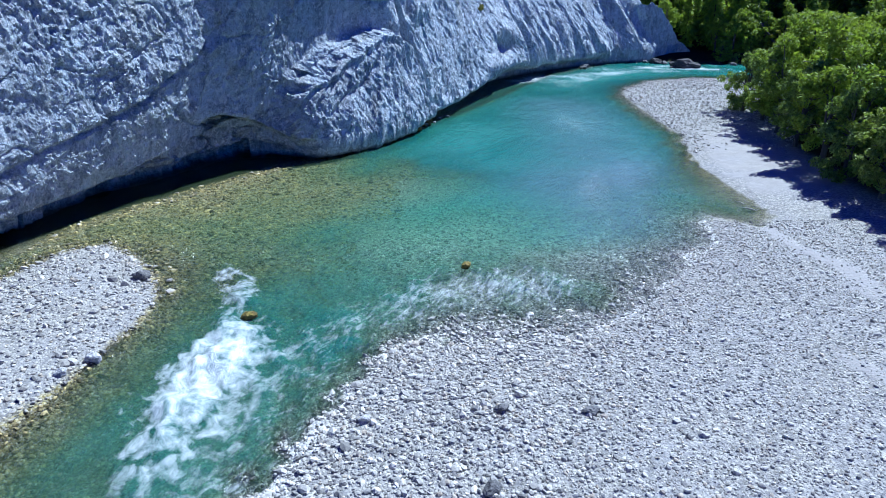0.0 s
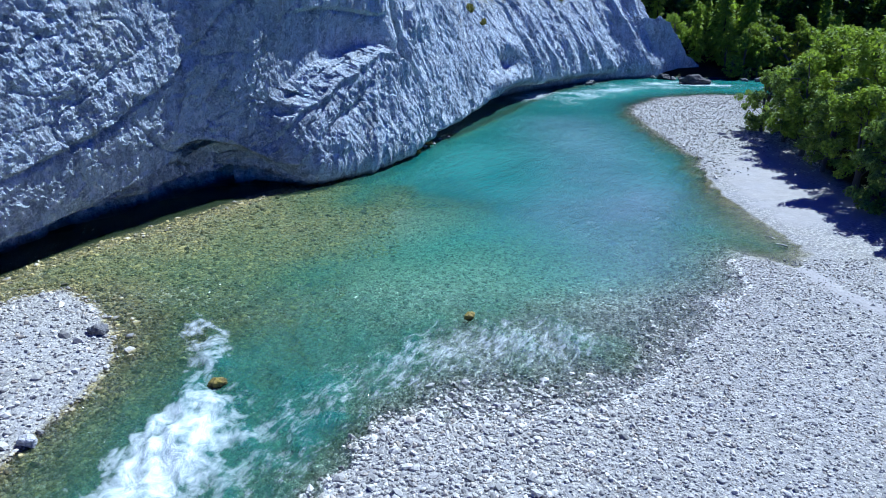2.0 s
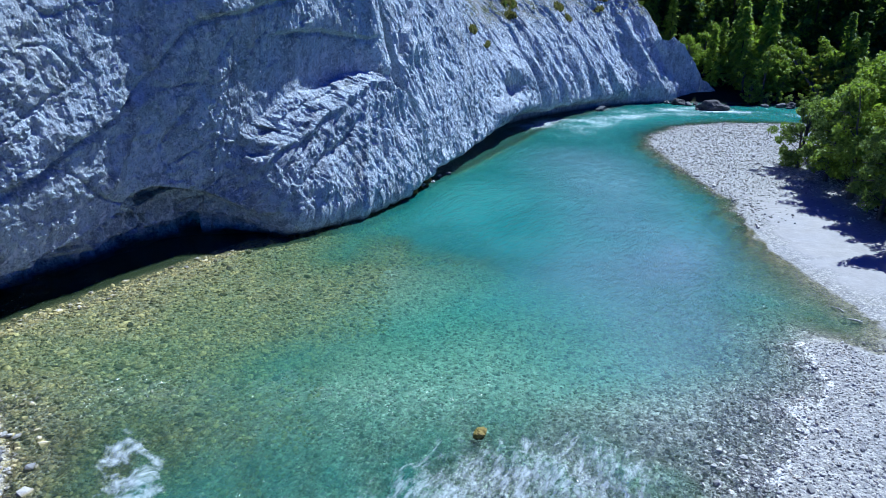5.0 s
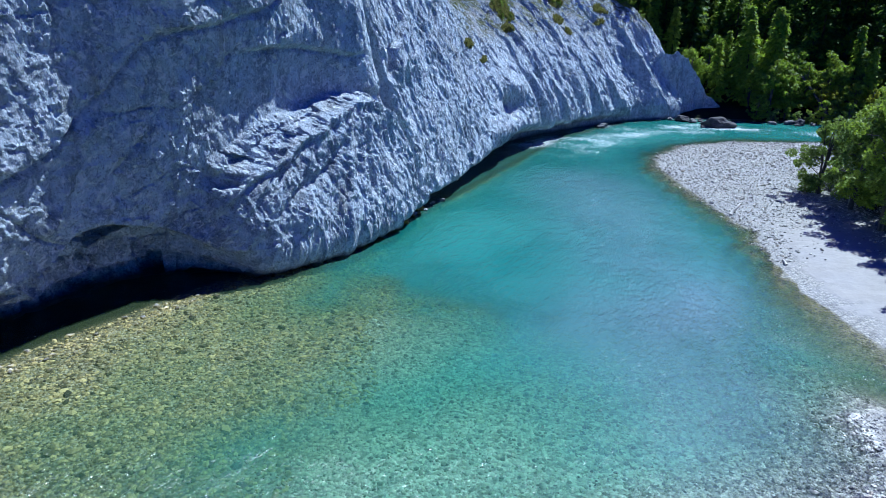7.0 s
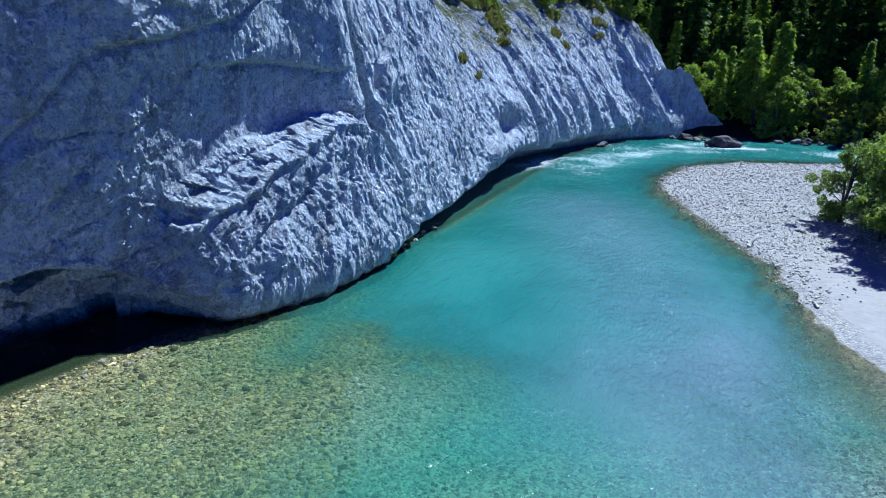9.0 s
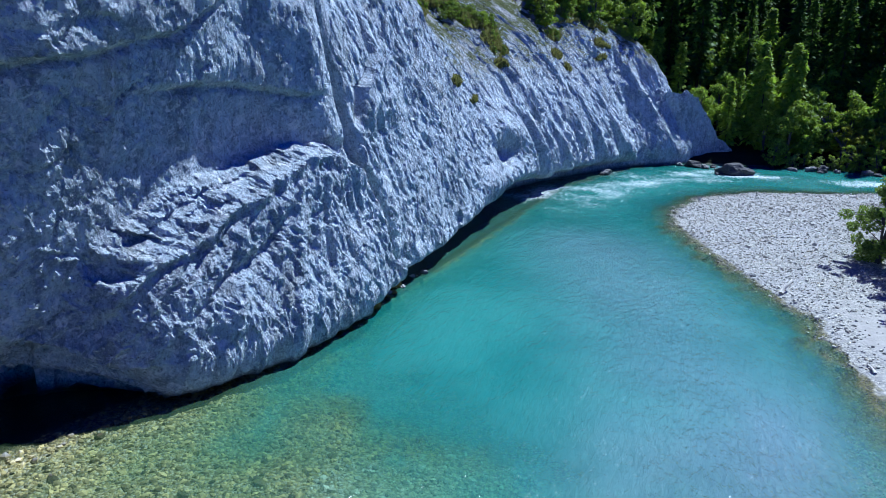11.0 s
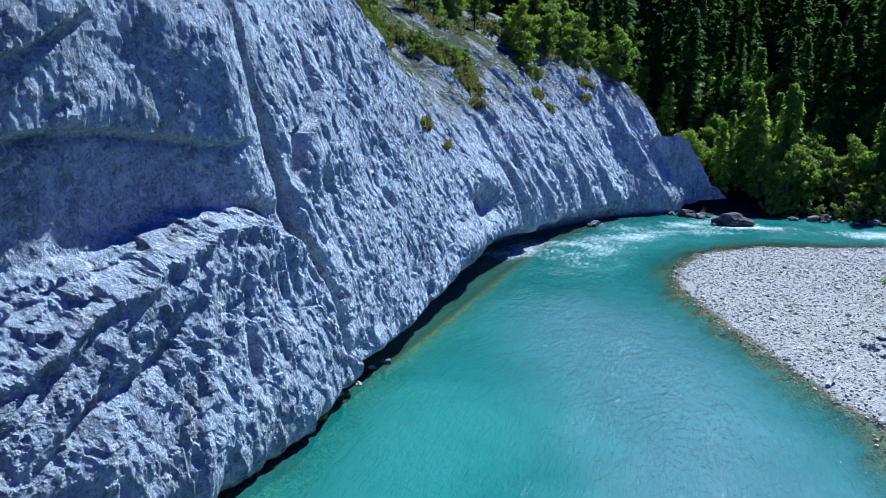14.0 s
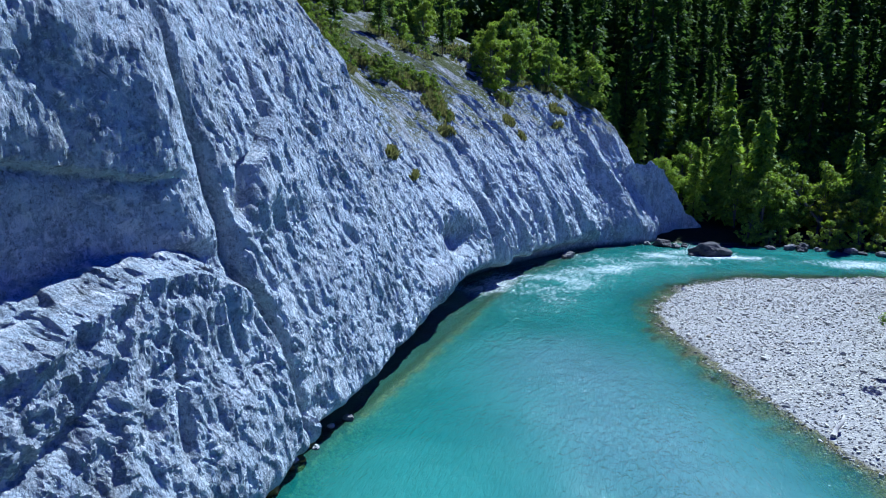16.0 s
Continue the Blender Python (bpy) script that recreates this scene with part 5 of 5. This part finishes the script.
# light green larches and birches standing among the dark spruces
LARCH = leaf_material("larch_needles", (0.05, 0.10, 0.012), (0.22, 0.32, 0.04), (0.34, 0.48, 0.02))
larches = [conifer(13.0, 71, LARCH, 0.17, label="light green larch among the dark spruces", bare=0.12, gap=0.5),
           broadleaf(9.5, 2.1, 72, 3200, 0.2, 2, LARCH, 0.15, label="slender light green birch in the spruce forest")]
rng = np.random.RandomState(73)
spots = []
for _ in range(70):
    x = rng.uniform(30, 96)
    spots.append((x, np.interp(x, [30, 33, 41, 51, 57, 75, 100], [124, 123, 121, 120, 118, 113, 106]) + rng.uniform(2, 26), rng.uniform(0.6, 1.1), int(rng.randint(0, 2))))
planted(larches, at_ground(spots), "light green trees in the forest")


def far_woods():
    """The wooded mountainside beyond the nearest rows of trees."""
    rng = np.random.RandomState(77)
    x, y = rng.uniform(-60, 200, 2600), rng.uniform(120, 330, 2600)
    hill = behind(x, y, HILL_LINE)
    keep = (hill > np.where(x < 30, 34, 56)) & (hill < 190)
    x, y = x[keep], y[keep]
    z = ground_height(x, y)[0]
    quads = []
    for px, py, pz in zip(x, y, z):
        h = rng.uniform(11, 21)
        n = 90
        t = rng.uniform(0.06, 1.0, n)
        a = rng.uniform(0, 2 * np.pi, n)
        r = 0.17 * h * (1 - t) ** 0.8 * rng.uniform(0.3, 1.0, n)
        c = np.stack([px + r * np.cos(a), py + r * np.sin(a), pz + h * t], -1)
        fw = np.stack([np.cos(a), np.sin(a), np.full(n, -0.7)], -1) * (0.05 * h * (1.25 - t))[:, None]
        sd = np.stack([-np.sin(a), np.cos(a), rng.normal(0, 0.3, n)], -1) * (0.03 * h * (1.25 - t))[:, None]
        quads.append(np.stack([c - fw, c + sd, c + fw, c - sd], 1).reshape(-1, 3))
    v = np.concatenate(quads)
    tagged(new("far_woods", mesh_from("far_woods", v, np.arange(len(v)).reshape(-1, 4), NEEDLE, smooth=False)), "dark spruce woods on the mountainside", "woods", kind="stuff")


far_woods()


# ---- shrubs, pines and turf on the cliff's upper slope ----
def slope_spots(n, u0, u1, r0, r1, scale, kinds, seed):
    rng = np.random.RandomState(seed)
    out = []
    for _ in range(n):
        p = on_cliff(rng.uniform(u0, u1), rng.uniform(r0, r1))
        out.append((float(p[0]), float(p[1]), float(p[2]) - 0.12, rng.uniform(*scale), int(rng.choice(kinds))))
    return out


planted(forest, slope_spots(12, 62, 94, 9.15, 9.9, (0.22, 0.42), [2, 3], 51) + slope_spots(46, 58, 99, 10.0, 10.55, (0.5, 0.95), [0, 2, 2, 3], 52), "pines above the cliff")
planted(shrubs, slope_spots(14, 60, 70, 9.0, 9.7, (0.14, 0.42), [0, 1], 53) + slope_spots(16, 84, 94, 8.2, 9.6, (0.45, 0.95), [0, 2], 57) + slope_spots(60, 64, 97, 9.2, 10.3, (0.2, 0.8), [0, 1, 2], 56) + slope_spots(10, 93, 101, 9.0, 10.2, (0.4, 0.9), [0, 2], 54) + slope_spots(10, 50, 62, 8.6, 9.6, (0.15, 0.35), [0, 1], 55), "shrubs on the slope above the cliff")


# where grass and bushes hold on to the slope: (length along the foot, row of the profile, reach)
PATCHES = [(68.4, 9.2, 2.4), (66.6, 8.9, 2.4), (67.1, 8.65, 2.2), (69.2, 8.55, 2.4), (71.2, 8.35, 2.2), (72.7, 8.2, 2.0), (71.8, 7.85, 1.7), (71.9, 7.55, 1.5), (70.2, 7.2, 1.1), (77, 9.15, 2.2), (63, 8.6, 1.8),
           (58.2, 6.9, 0.9), (61.1, 6.4, 0.9), (83.5, 6.9, 1.0), (82, 7.3, 1.3), (84, 7.9, 1.6), (91.5, 7.6, 1.3), (91.1, 7.1, 0.9), (88, 8.6, 2.6), (91, 9.2, 2.6), (86, 9.1, 2.4), (92, 8.3, 1.6), (95, 8.8, 1.5)]


def turf_tufts():
    rng = np.random.RandomState(61)
    quads = []
    for u0, r0, reach in PATCHES:
        for _ in range(int(420 * reach ** 1.5)):
            a, d = rng.uniform(0, 2 * np.pi), reach * rng.uniform(0, 1) ** 0.6
            u, r = u0 + d * math.cos(a), r0 + 0.11 * d * math.sin(a)
            if smooth_noise(u * 0.9, r * 6.0, 3.0) < -0.25:
                continue
            p = on_cliff(u, r)
            a = rng.uniform(0, 2 * np.pi)
            h, w = rng.uniform(0.10, 0.42), rng.uniform(0.04, 0.11)
            s = np.array([math.cos(a), math.sin(a), 0]) * w
            tip = np.array([rng.normal(0, 0.14), rng.normal(0, 0.14), h])
            quads.append(np.array([p - s, p + s, p + 0.4 * s + tip, p - 0.4 * s + tip]))
    v = np.concatenate(quads)
    tagged(new("grass_tufts", mesh_from("grass_tufts", v, np.arange(len(v)).reshape(-1, 4), TURF, smooth=False)), "dry green grass tufts on the slope above the cliff", "grass", kind="stuff")


def patch_bushes():
    rng = np.random.RandomState(63)
    spots = []
    for u0, r0, reach in PATCHES:
        for _ in range(int(3.0 * reach ** 1.4) + 5):
            p = on_cliff(u0 + 0.8 * reach * rng.uniform(-1, 1), r0 + 0.08 * reach * rng.uniform(-1, 1))
            spots.append((float(p[0]), float(p[1]), float(p[2]) - 0.08, rng.uniform(0.10, 0.30) * (0.30 if reach < 1.4 else 0.9 if reach < 2 else 1.3), int(rng.randint(0, 2))))
    planted(shrubs, spots, "low bushes on the slope above the cliff")


patch_bushes()
turf_tufts()


# ---- single cobbles of the near bar ----
def single_cobbles():
    meshes = [rock_mesh("stone", COBBLE_SINGLE, (1.0, 0.78, 0.55), 200 + i, 0.16, 2) for i in range(5)]
    rng = np.random.RandomState(71)
    made = 0
    while made < 300:
        x, y = rng.uniform(-3.5, 14), rng.uniform(17.5, 33)
        if signed(np.array([x]), np.array([y]), RIGHT_BAR)[0] < 0.3:
            continue
        s = float(np.clip(rng.lognormal(-2.4, 0.28), 0.07, 0.2))
        ob = part("stone", meshes[made % 5], ground)
        ob.matrix_basis = pose(x, y, floor_at(x, y) + 0.3 * s, rng.normal(0, 14), rng.normal(0, 14), rng.uniform(0, 360)) @ Matrix.Diagonal((s, s, s, 1))
        made += 1


single_cobbles()
